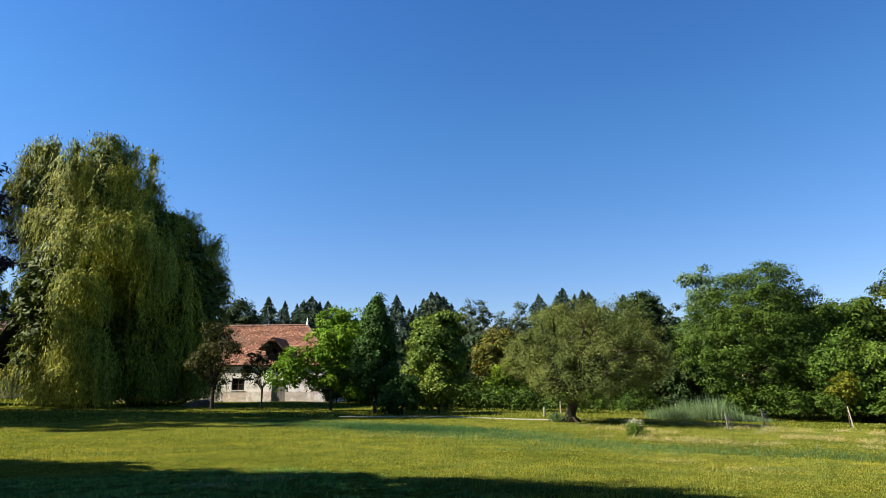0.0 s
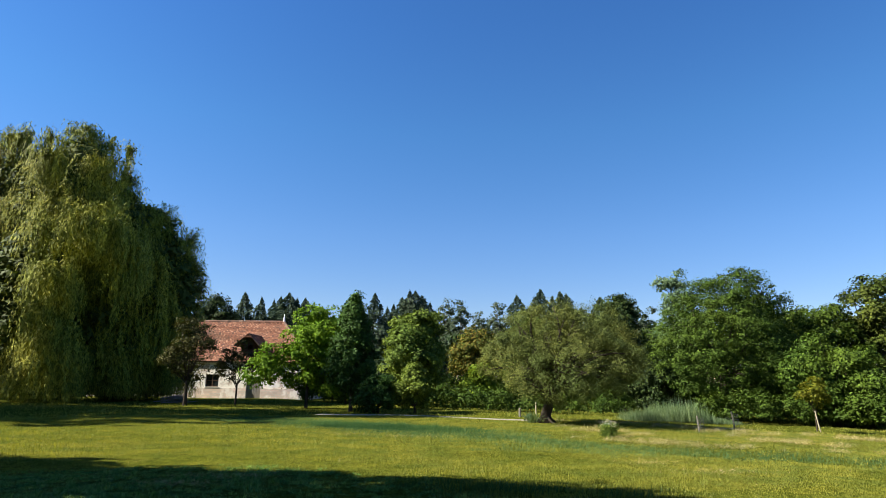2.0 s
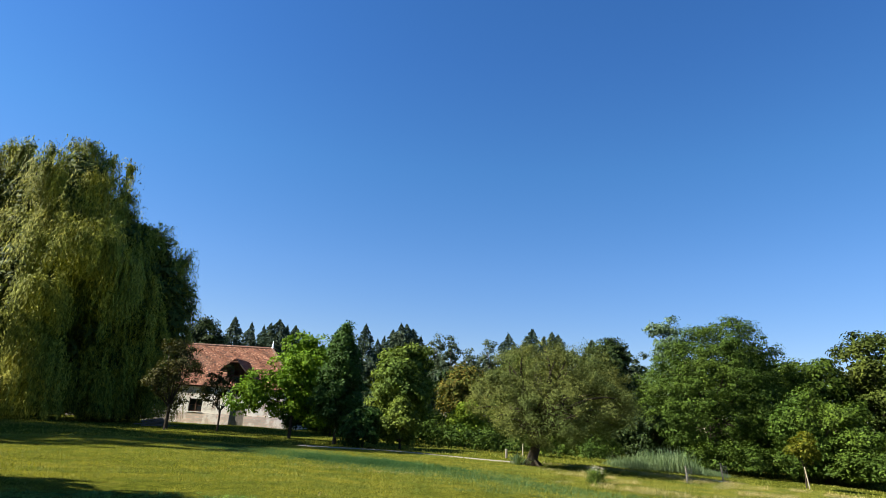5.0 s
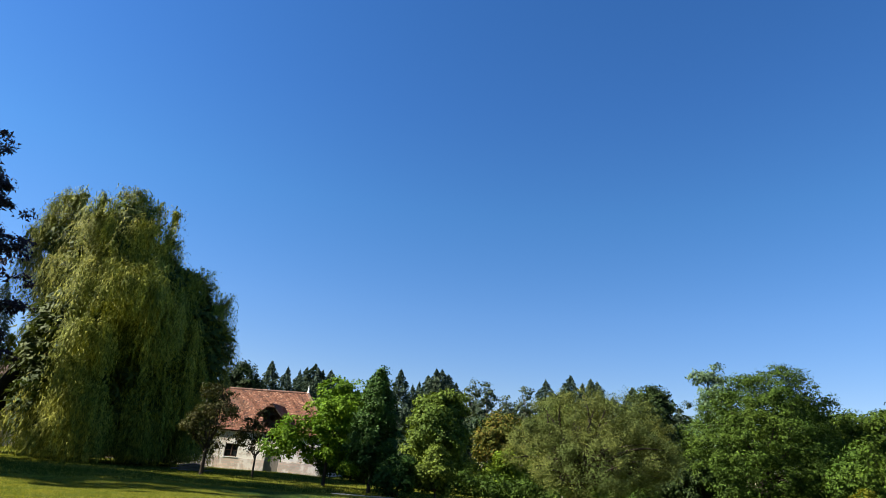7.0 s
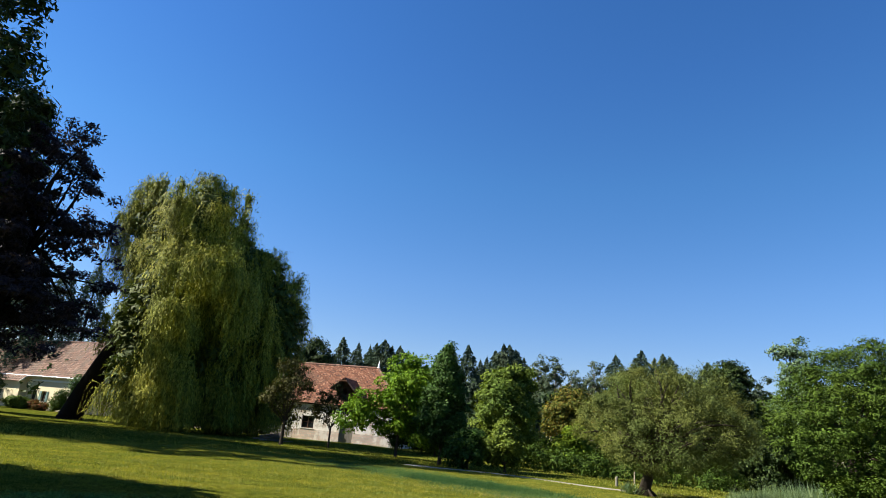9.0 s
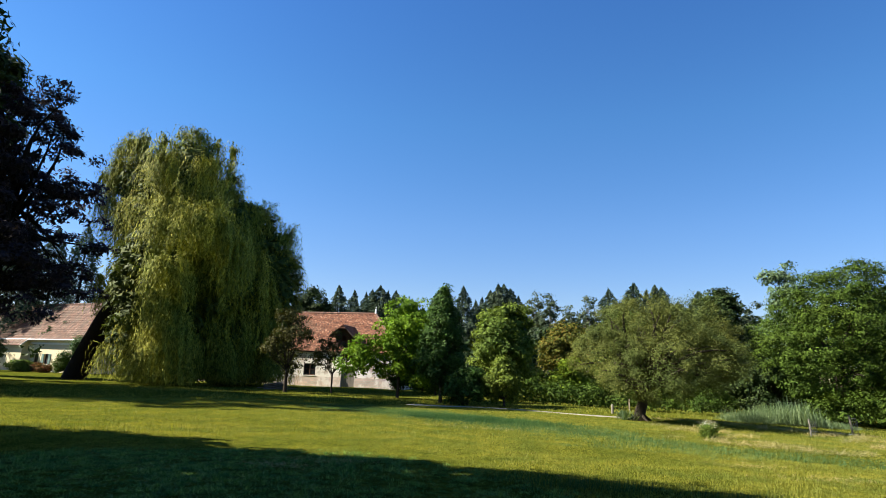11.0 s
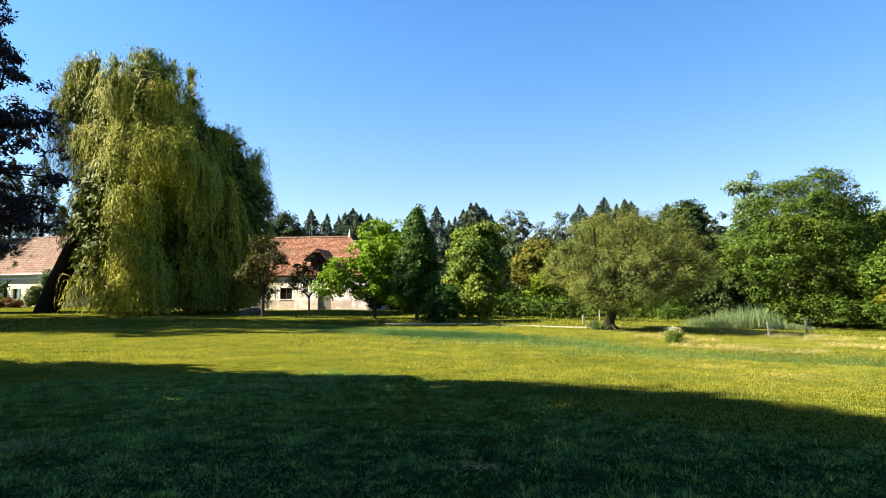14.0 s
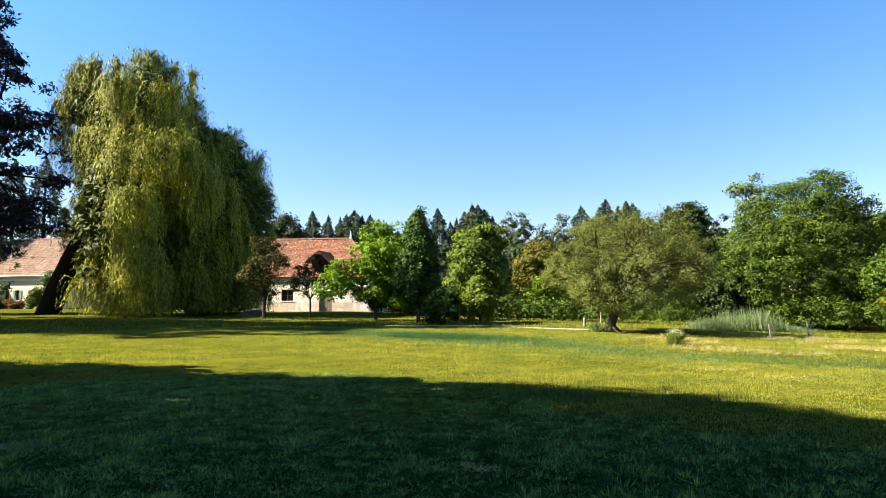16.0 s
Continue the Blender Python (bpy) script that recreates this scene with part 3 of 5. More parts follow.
    tiled_slope(((-16.4, -1.5, 3.28), (-6.1, -1.5, 3.28), (-6.1, -0.35, 4.3), (-16.4, -0.35, 4.3)), "roof_tiles", TILES_OLD, wing, 0.36, 0.24, seed=21)
    part("bargeboard", Shape().hull([(-6.1, -1.52, 3.1), (-6.04, -1.52, 3.1), (-6.04, -0.35, 4.12), (-6.1, -0.35, 4.12), (-6.1, -1.52, 3.3), (-6.04, -1.52, 3.3), (-6.04, -0.35, 4.32), (-6.1, -0.35, 4.32)],
                                    [(0, 1, 5, 4), (1, 2, 6, 5), (2, 3, 7, 6), (3, 0, 4, 7), (4, 5, 6, 7), (0, 3, 2, 1)]).mesh("bargeboard", TRIM), wing, "white bargeboard")
    return house


make_barn()
make_farmhouse()


# ---- trees ----
def clump_cloud(rng, blobs, clumps, per, size, shell=0.66, flat=0.75, up_bias=0.25):
    """Leaf places over the outside of rounded tufts, which cover the boughs: points, outward ways, tuft centres."""
    clumps, per = int(clumps * 0.45), int(per * 1.25)  # few, well-parted tufts, each thick with leaves
    blobs = np.array(blobs, float)
    wgt = np.prod(blobs[:, 3:] + 0.2, 1) ** (2 / 3)
    b = blobs[rng.choice(len(blobs), clumps * 3, p=wgt / wgt.sum())]
    d = rng.normal(size=(len(b), 3))
    d[:, 2] += up_bias
    d = unit(d)
    wob = np.array([noise.noise(Vector(x) * 2.3 + Vector(y) * 1.7) for x, y in zip(d, b[:, :3])])
    rad = (shell + (1 - shell) * rng.random(len(b)) ** 0.5) * (1 + 0.3 * wob)
    c = b[:, :3] + d * b[:, 3:] * rad[:, None]
    depth = np.min(np.linalg.norm((c[:, None] - blobs[None, :, :3]) / (blobs[None, :, 3:] + 0.05), axis=2), axis=1)
    pick = np.argsort(depth < 0.66, kind="stable")[:clumps]
    c, d = c[pick], d[pick]
    cs = size * rng.uniform(0.6, 1.75, clumps)
    off = rng.normal(size=(clumps, per, 3)) + d[:, None] * 0.75 + np.array([0, 0, 0.25])
    off = unit(off)
    r = 1 - 0.75 * rng.random((clumps, per, 1)) ** 1.1 + np.abs(rng.normal(0, 0.11, (clumps, per, 1)))
    p = c[:, None] + off * r * cs[:, None, None] * np.array([1, 1, flat])
    out = off * 0.9 + d[:, None] * 0.3 + rng.normal(size=off.shape) * 0.27 + np.array([0, 0, 0.3])
    return p.reshape(-1, 3), unit(out.reshape(-1, 3)), c


def crown_mesh(name, rng, blobs, clumps, per, size, leaf, mat, width=0.55, droop=0.25, **kw):
    p, out, c = clump_cloud(rng, blobs, clumps, per, size, **kw)
    along = unit(np.cross(out, rng.normal(size=out.shape))) + out * 0.5
    along[:, 2] -= droop
    L = leaf * rng.uniform(0.75, 1.75, len(p))
    if leaf < 0.3:  # sparse larger leaves deep inside the boughs
        b = np.array(blobs, float)
        n = max(60, len(p) // 10)
        w = np.prod(b[:, 3:], 1)
        q = b[rng.choice(len(b), n, p=w / w.sum())]
        d = unit(rng.normal(size=(n, 3))) * (rng.random((n, 1)) ** 0.5 * 0.5)
        p, out = np.concatenate([p, q[:, :3] + d * q[:, 3:]]), np.concatenate([out, unit(rng.normal(size=(n, 3)))])
        along = np.concatenate([along, rng.normal(size=(n, 3))])
        L = np.concatenate([L, leaf * rng.uniform(1.4, 2.3, n)])
    keep = p[:, 2] > 0.05
    make = slim_leaves if leaf >= 0.3 else leaves_mesh
    return make(name, p[keep], along[keep], out[keep], L[keep], (L * width)[keep], mat), c


def limb_line(rng, a, b, bend=0.12, n=6, lift=0.15):
    a, b = Vector(a), Vector(b)
    L = (b - a).length
    off = Vector(rng.normal(size=3)) * L * bend
    pts = []
    for i in range(n):
        t = i / (n - 1)
        pts.append(a.lerp(b, t) + (off + Vector((0, 0, L * lift))) * math.sin(math.pi * t) * 0.6)
    return pts


def broad_tree(name, x, y, height, blobs, trunk_r, mat, label, clumps=420, per=60, size=0.5, leaf=0.17, bark=BARK, fork=0.35, limbs=14, seed=1, lean=(0, 0),
               group="", crown_label="", width=0.55, droop=0.25, category="tree", parted=True, **kw):
    """A tree: a tapered trunk that forks into limbs, and a crown of leaf clumps over boughs (blobs in metres from the foot)."""
    rng = np.random.default_rng(seed)
    tree = thing(name, pose(x, y, gz(x, y)), label, category, group)
    cm, cents = crown_mesh("crown", rng, blobs, clumps, per, size, leaf, mat, width, droop, **kw)
    f = Vector((lean[0] * fork, lean[1] * fork, height * fork))
    s = Shape()
    base = [Vector((0, 0, -0.25)), Vector((0, 0, 0.05)), Vector((lean[0] * 0.1, lean[1] * 0.1, height * fork * 0.3)), f * 0.75, f]
    s.tube(base, [trunk_r * 1.7, trunk_r * 1.25, trunk_r, trunk_r * 0.92, trunk_r * 0.85], 10, 0.06, rng)
    order = rng.permutation(len(cents))[:limbs]
    for k in order:
        c = Vector(cents[k])
        start = f * rng.uniform(0.75, 1.0)
        w = Shape() if parted else s
        w.tube(limb_line(rng, start, c), [trunk_r * q for q in (0.5, 0.4, 0.3, 0.2, 0.12, 0.05)], 6)
        for _ in range(2):
            c2 = Vector(cents[rng.integers(len(cents))])
            m = start.lerp(c, 0.55)
            if (c2 - m).length < height * 0.35:
                w.tube(limb_line(rng, m, c2, n=4), [trunk_r * q for q in (0.25, 0.18, 0.1, 0.03)], 5)
        if parted:
            part("limb", w.mesh("limb", bark, True), tree)
    part("trunk", s.mesh("trunk", bark, True), tree, "forked trunk with bare limbs" if not parted else "tapered bare trunk")
    part("crown", cm, tree, crown_label)
    return tree


def oval(cx, cy, z0, z1, r, n, seed, squash=0.5, spread=0.68):
    """Boughs of many sizes that fill an egg-shaped crown between two heights and stand out of it."""
    rng = np.random.default_rng(seed)
    out = [(cx, cy, (z0 + z1) / 2, r * 0.6, r * 0.6, (z1 - z0) * 0.38)]
    for i in range(int(n * 1.6)):
        t = rng.random()
        w = math.sin(math.pi * (0.12 + 0.8 * t)) ** 0.7
        a = rng.uniform(0, 2 * math.pi)
        q = r * spread * w * rng.uniform(0.6, 1.08)
        br = r * rng.uniform(0.16, 0.38) * (0.7 + 0.4 * w)
        bz = z0 + br * squash + (z1 - z0 - 2 * br * squash) * t
        out.append((cx + q * math.cos(a), cy + q * math.sin(a), bz, br, br, br * rng.uniform(0.6, 0.9)))
    return out


def cone(z0, z1, r, n, seed):
    rng = np.random.default_rng(seed)
    out = []
    for i in range(n):
        t = (i + rng.random()) / n
        w = r * (1 - t) ** 0.62 * (1 if t > 0.12 else 0.8)
        a = i * 2.4
        br = max(0.26, w * 0.58)
        out.append((w * 0.5 * math.cos(a), w * 0.5 * math.sin(a), z0 + (z1 - z0 - 0.5) * t + 0.2, br, br, br * 0.9))
    return out


def make_willow():
    """The weeping willow: a heavy leaning trunk, high domes and long hanging curtains."""
    rng = np.random.default_rng(11)
    ox, oy = -33.6, 51.5
    tree = thing("weeping_willow", pose(ox, oy, gz(ox, oy)), "huge weeping willow with leaning dark trunk and curtains of yellow-green leaves", "tree")
    k = 1 / 1058.0

    def dome(px, py, d, r, drop):
        return ((px - 784) * d * k - ox, d - oy, EYE + (523 - py) * d * k, r, drop)
    # high crest, upper mass, the lit front, the set-back shaded side, the low curtains
    crest = [dome(265, 98, 50, 1.2, 6), dome(292, 108, 50, 1.4, 7), dome(225, 112, 50, 1.3, 6), dome(188, 106, 50, 1.3, 5), dome(250, 93, 50, 0.8, 4), dome(130, 100, 50, 0.9, 3), dome(135, 112, 50, 1.4, 7), dome(105, 140, 50.5, 1.2, 6),
             dome(88, 178, 51, 1.0, 5), dome(120, 200, 49.5, 1.2, 5), dome(150, 128, 49.5, 1.5, 6), dome(168, 118, 50, 1.3, 5), dome(158, 175, 49.5, 1.6, 6), dome(118, 165, 50, 1.3, 5), dome(318, 128, 51, 1.1, 6), dome(160, 150, 51, 1.6, 7)]
    upper = [dome(205, 175, 47.5, 1.6, 5), dome(235, 165, 47, 2.0, 6), dome(290, 180, 47.5, 1.8, 6), dome(250, 225, 46, 2.2, 6), dome(222, 240, 46.5, 1.6, 6), dome(300, 235, 46.5, 1.9, 6),
             dome(335, 190, 51, 1.5, 8), dome(340, 165, 51, 1.1, 5), dome(352, 215, 51, 1.4, 8), dome(340, 260, 48.5, 1.8, 7), dome(368, 285, 48.5, 1.7, 5)]
    front = [dome(225, 285, 44.3, 2.0, 7), dome(270, 280, 43.8, 2.0, 6), dome(318, 288, 44.6, 2.0, 4.0), dome(350, 300, 46.0, 1.8, 3.5), dome(226, 328, 44.6, 1.3, 7), dome(245, 350, 43.6, 1.7, 7), dome(224, 400, 44.6, 1.4, 6)]
    side = [dome(365, 250, 51, 1.7, 10), dome(398, 262, 51.5, 1.8, 12), dome(424, 285, 52, 1.6, 12), dome(450, 312, 52, 1.3, 8), dome(474, 350, 52.5, 1.0, 4), dome(440, 350, 51.5, 1.5, 10),
            dome(350, 330, 49.5, 2.0, 10), dome(395, 350, 50, 2.0, 10), dome(425, 400, 50.5, 1.5, 7.5), dome(330, 390, 48.5, 1.9, 7), dome(375, 420, 49.5, 1.8, 6.5), dome(300, 350, 48, 2.0, 8),
            dome(405, 450, 50.5, 1.4, 5.5), dome(345, 470, 49.5, 1.8, 5), dome(300, 440, 47.5, 1.6, 6)]
    low = [dome(168, 470, 46, 1.1, 4), dome(186, 440, 45.5, 1.0, 4), dome(238, 430, 43.2, 1.4, 6), dome(262, 470, 43.2, 1.5, 5), dome(208, 470, 44.2, 1.2, 5),
           dome(140, 505, 47, 1.0, 2.8), dome(178, 500, 45, 1.2, 2.8), dome(230, 510, 43.4, 1.3, 2.8), dome(128, 345, 53, 0.9, 4.5), dome(112, 375, 52, 0.7, 3.5), dome(270, 515, 43.2, 1.3, 2.6)]
    back = [dome(175, 235, 50.5, 1.7, 7), dome(195, 300, 50, 1.7, 6), dome(168, 285, 51.5, 1.3, 5), dome(415, 470, 51, 1.5, 5), dome(375, 490, 50, 1.7, 4.5), dome(440, 420, 51.5, 1.4, 7), dome(330, 500, 48.5, 1.5, 4), dome(240, 240, 54, 2.8, 10), dome(330, 280, 55, 2.6, 11), dome(385, 340, 54.5, 2.4, 10), dome(250, 430, 51, 2.3, 7)]
    heads = [(*h, 1.0) for h in crest + upper] + [(*h, 0.6) for h in front + low] + [(*h, 0.15) for h in side + back]
    tr = [(-0.5, 0.5, -0.4), (-0.4, 0.4, 0.3), (0.4, 0.2, 2.2), (1.6, 0, 4.6), (3.0, -0.3, 7.2), (4.6, -0.4, 10.2), (6.4, -0.8, 13.5), (8.0, -1.2, 17), (8.9, -1.4, 19.5)]
    C, A, F = [], [], []
    limb_lines = []
    for hx, hy, hz, r, drop, open_top in heads:
        j = min(7, max(5, int(hz / 2.4)))
        line = limb_line(rng, tr[j], (hx, hy, hz - 0.4), 0.06, 6, 0.03)
        if hz > 11:
            limb_lines.append(line)
        pts = np.array([tuple(q) for q in line])
        away = np.array([hx - tr[j][0], hy - tr[j][1]])
        a0 = math.atan2(away[1], away[0])
        tiers = max(1, round(drop / 2.4))
        for i in range(tiers):
            q = r * (1.04 - 0.02 * i)
            mid = np.array([hx, hy, hz]) + rng.normal(0, 0.3, 3) * q + np.array([0.14 * i * math.cos(a0), 0.14 * i * math.sin(a0), -i * drop / tiers])
            ribs = a0 + rng.normal(0, 1.5, 5 + int(4 * q))
            rib_reach = rng.uniform(0.75, 1.15, len(ribs))
            for _ in range(int((62 if i == 0 else 46) * q ** 1.5)):
                rib = rng.integers(len(ribs))
                a = ribs[rib] + rng.normal(0, 0.16)
                reach = q * (0.2 + 0.95 * rng.random()) * rib_reach[rib]
                rise = (0.2 + rng.random()) * q * (0.5 if i or rng.random() < 0.5 else 0.95)
                fall = rng.uniform(0.8, 2.6) * (1.6 if i == tiers - 1 else 1.0)
                n = int((fall + reach) / 0.15)
                s = np.linspace(0.12, 1, max(n, 6))
                hor = reach * (1 - np.exp(-3.0 * s)) + 0.2 * s * rng.normal()
                z = mid[2] + rise * np.sin(np.minimum(s * 4, math.pi)) - fall * s ** 1.6
                wav = rng.normal(0, 0.09, 2)
                p = np.stack([mid[0] + math.cos(a) * hor + wav[0] * np.sin(5 * s), mid[1] + math.sin(a) * hor + wav[1] * np.sin(6 * s), z], 1)
                p += rng.normal(0, 0.055, p.shape)
                low_end = p[:, 2] > rng.uniform(0.03, 0.8)
                p, s = p[low_end], s[low_end]
                if len(p) < 4:
                    continue
                t = np.gradient(p, axis=0)
                C.append(p), A.append(unit(t) + rng.normal(0, 0.3, p.shape) + np.array([0, 0, -0.3]))
                lift = (1.9 if i == 0 else 0.25) * open_top * (1 - s) ** 1.4  # sprays lie flat where they arch over, and turn outwards as they hang
                F.append(unit(p - mid + np.array([0, 0, 0.4 * open_top])) * 0.7 + unit((p - np.array([8.0, 0, 9.0])) * np.array([1, 1, 0.4])) * 0.9 + np.array([0, 0, 1.0]) * lift[:, None] + rng.normal(0, 0.24, p.shape))
    C, A, F = np.concatenate(C), np.concatenate(A), np.concatenate(F)
    L = rng.uniform(0.12, 0.25, len(C))
    crown = slim_leaves("crown", C, A, F, L * 1.45, L * 0.4, WILLOW)
    s = Shape()
    s.tube(tr, [1.3, 0.98, 0.88, 0.84, 0.8, 0.62, 0.42, 0.26, 0.12], 12, 0.1, rng)
    part("trunk", s.mesh("trunk", BARK_DARK, True), tree, "thick dark leaning trunk")
    for line in limb_lines:
        part("limb", Shape().tube(line, [0.3, 0.25, 0.2, 0.14, 0.09, 0.04], 6).mesh("limb", BARK_DARK, True), tree)
    part("crown", crown, tree, "long hanging strands of narrow leaves")
    # inner leaf mass, added to block sun and darken gaps in the crown
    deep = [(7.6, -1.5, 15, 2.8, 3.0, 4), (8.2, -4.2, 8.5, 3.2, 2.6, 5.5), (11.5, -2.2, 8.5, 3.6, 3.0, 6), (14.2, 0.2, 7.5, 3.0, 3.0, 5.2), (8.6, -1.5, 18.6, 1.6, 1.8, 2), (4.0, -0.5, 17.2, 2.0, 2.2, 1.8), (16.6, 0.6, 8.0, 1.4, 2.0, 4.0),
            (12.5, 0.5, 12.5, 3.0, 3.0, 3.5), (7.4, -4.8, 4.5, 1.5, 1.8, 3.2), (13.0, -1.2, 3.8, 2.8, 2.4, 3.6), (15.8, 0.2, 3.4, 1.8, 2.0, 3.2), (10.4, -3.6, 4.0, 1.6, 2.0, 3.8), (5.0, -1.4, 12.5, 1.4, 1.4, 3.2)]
    inner, _ = crown_mesh("inner_crown", rng, deep, 3300, 34, 0.75, 0.4, WILLOW_SHADED, 0.42, 0.9, shell=0.3)
    part("inner_crown", inner, tree, "dense inner twigs and leaves, coloured dark for the crown's shade")


make_willow()


def make_pollard():
    """The old round-headed tree by the path, on a short thick trunk that leans."""
    rng = np.random.default_rng(23)
    x, y = 7.53, 27.4
    blobs = [(1.30, 0, 2.9, 3.0, 2.6, 1.7), (-1.10, 0.2, 2.6, 1.7, 1.8, 1.2), (3.10, 0.1, 2.9, 1.45, 1.8, 1.35), (0.30, -0.9, 4.0, 1.8, 1.6, 1.25), (2.20, -0.4, 3.9, 2.0, 1.7, 1.2),
             (1.00, -2.0, 2.3, 1.8, 1.4, 1.2), (-0.40, -1.6, 1.9, 1.5, 1.2, 0.95), (2.60, -1.7, 2.5, 1.6, 1.3, 1.1), (0.60, 1.9, 3.2, 2.0, 1.5, 1.5), (-1.40, -0.5, 2.9, 1.1, 1.0, 1.1),
             (3.20, -0.6, 2.3, 1.1, 1.2, 0.85), (-0.50, 0, 4.0, 1.4, 1.4, 1.0), (0.50, -2.2, 1.5, 1.0, 0.8, 0.7)]
    tree = thing("pollard_tree", pose(x, y, gz(x, y)), "old round-crowned pollard tree with short thick leaning trunk", "tree")
    cm, cents = crown_mesh("crown", rng, blobs, 1150, 140, 0.32, 0.068, POLLARD, 0.36, -0.35, shell=0.5, flat=1.0)
    s = Shape()
    s.tube([(0.05, 0, -0.2), (0.05, 0, 0.06), (0.12, 0, 0.4), (0.22, 0, 0.75), (0.25, 0, 1.1), (0.3, 0, 1.4)], [0.36, 0.27, 0.22, 0.21, 0.24, 0.28], 14, 0.12, rng)
    for kx in rng.permutation(len(cents))[:46]:
        c = Vector(cents[kx])
        st = Vector((0.28, 0, 1.25)) + Vector(rng.normal(0, 0.1, 3))
        w = Shape().tube(limb_line(rng, st, c, 0.1), [0.13, 0.11, 0.085, 0.06, 0.035, 0.012], 6)
        for _ in range(3):
            c2 = Vector(cents[rng.integers(len(cents))])
            m = st.lerp(c, rng.uniform(0.4, 0.7))
            if (c2 - m).length < 2.2:
                w.tube(limb_line(rng, m, c2, 0.1, 4), [0.05, 0.035, 0.02, 0.008], 5)
        part("limb", w.mesh("limb", BARK, True), tree)
    for ang in (0.4, 1.9, 3.3, 5.0):
        s.tube([(0.1, 0, 0.35), (0.1 + 0.35 * math.cos(ang), 0.35 * math.sin(ang), 0.12), (0.1 + 0.75 * math.cos(ang), 0.75 * math.sin(ang), -0.08)], [0.09, 0.07, 0.02], 6)
    part("trunk", s.mesh("trunk", BARK, True), tree, "short gnarled leaning trunk")
    part("crown", cm, tree, "dense olive and brownish narrow-leaved crown")


make_pollard()

# row in front of the barn
broad_tree("orchard_tree", -12.2, 41.0, 5.2, oval(0, 0, 1.3, 5.3, 1.6, 12, 31, spread=0.8), 0.11, ORCHARD, "slim brownish orchard tree in front of the barn", 230, 40, 0.3, 0.11, seed=31, fork=0.3)
broad_tree("orchard_tree", -9.7, 43.9, 4.2, [(0, 0, 2.5, 1.5, 1.2, 0.9), (-1.1, 0, 2.1, 0.8, 0.8, 0.5), (1.2, 0, 2.2, 0.8, 0.8, 0.5), (0.2, 0, 3.5, 0.5, 0.5, 0.9), (-0.6, 0, 3.1, 0.6, 0.6, 0.5), (0.9, 0.2, 3.0, 0.6, 0.6, 0.4)], 0.065, ORCHARD,
           "small thin-crowned orchard tree beside the barn wall", 130, 36, 0.3, 0.13, seed=32, fork=0.35, limbs=12)
broad_tree("walnut_tree", -4.3, 38.6, 6.2, oval(0.75, 0, 1.7, 5.5, 2.5, 11, 33) + [(-2.7, 0, 2.2, 1.0, 0.9, 0.8), (-2.0, 0, 3.0, 1.0, 1.0, 0.8), (0.1, 0, 5.4, 1.0, 1.0, 0.8), (1.3, 0.3, 5.3, 1.0, 1.0, 0.8), (2.0, 0, 4.6, 1.0, 1.0, 0.9), (1.4, 0.2, 1.9, 1.2, 1.0, 0.8), (2.3, 0, 2.4, 1.0, 1.0, 0.9), (-1.2, 0.3, 1.9, 1.1, 0.9, 0.6), (0.3, -0.6, 2.1, 1.0, 0.8, 0.6), (2.5, 0.1, 1.6, 1.0, 0.9, 0.7), (1.6, -0.3, 1.3, 0.8, 0.7, 0.5)], 0.09, WALNUT,
           "bright green young walnut tree on the lawn", 700, 56, 0.36, 0.15, seed=33, bark=BARK, fork=0.3, limbs=20)
broad_tree("hornbeam", -1.45, 35.4, 6.4, cone(1.25, 6.85, 1.4, 30, 34), 0.095, HORNBEAM, "dark green conical hornbeam with a straight trunk", 620, 70, 0.34, 0.12, seed=34, fork=0.7, limbs=18)
broad_tree("bush", 0.1, 34.0, 2.2, oval(0, 0, 0.1, 2.2, 1.25, 7, 35), 0.06, HORNBEAM, "dark green rounded shrub beside the path", 190, 60, 0.3, 0.13, seed=35, fork=0.2, group="shrubs beside the path", category="shrub")
broad_tree("bush", 2.1, 33.9, 2.6, oval(0, 0, 0.1, 2.65, 1.25, 8, 36), 0.06, ASH, "yellowish green upright shrub beside the path", 200, 60, 0.3, 0.13, seed=36, fork=0.2, group="shrubs beside the path", category="shrub")
broad_tree("ash_tree", 2.8, 45.5, 7.2, oval(0, 0, 0.6, 7.2, 3.0, 14, 37), 0.2, ASH, "full green tree at the edge of the wood", 620, 56, 0.5, 0.17, seed=37)
broad_tree("maple_tree", 7.9, 50.0, 6.4, oval(0, 0, 0.8, 6.5, 2.3, 10, 38), 0.16, RUST, "green tree with rust-tinged leaves", 400, 50, 0.46, 0.17, seed=38)
broad_tree("bush", 7.2, 43.2, 3.0, oval(0, 0, 0.1, 3.1, 1.35, 7, 39), 0.06, LIME, "bright lime-green shrub at the wood edge", 220, 54, 0.32, 0.15, seed=39, fork=0.2, category="shrub")

for bx, by, bh, sd in [(-3.6, 50.5, 3.0, 151), (-5.4, 52.5, 2.6, 152), (-2.4, 48.5, 3.6, 153)]:
    broad_tree("bush", bx, by, bh, oval(0, 0, 0.1, bh, 1.6, 8, sd), 0.06, BROAD, "dark green shrub beside the barn", 200, 50, 0.4, 0.15, seed=sd, fork=0.2, group="shrubs beside the barn", category="shrub")

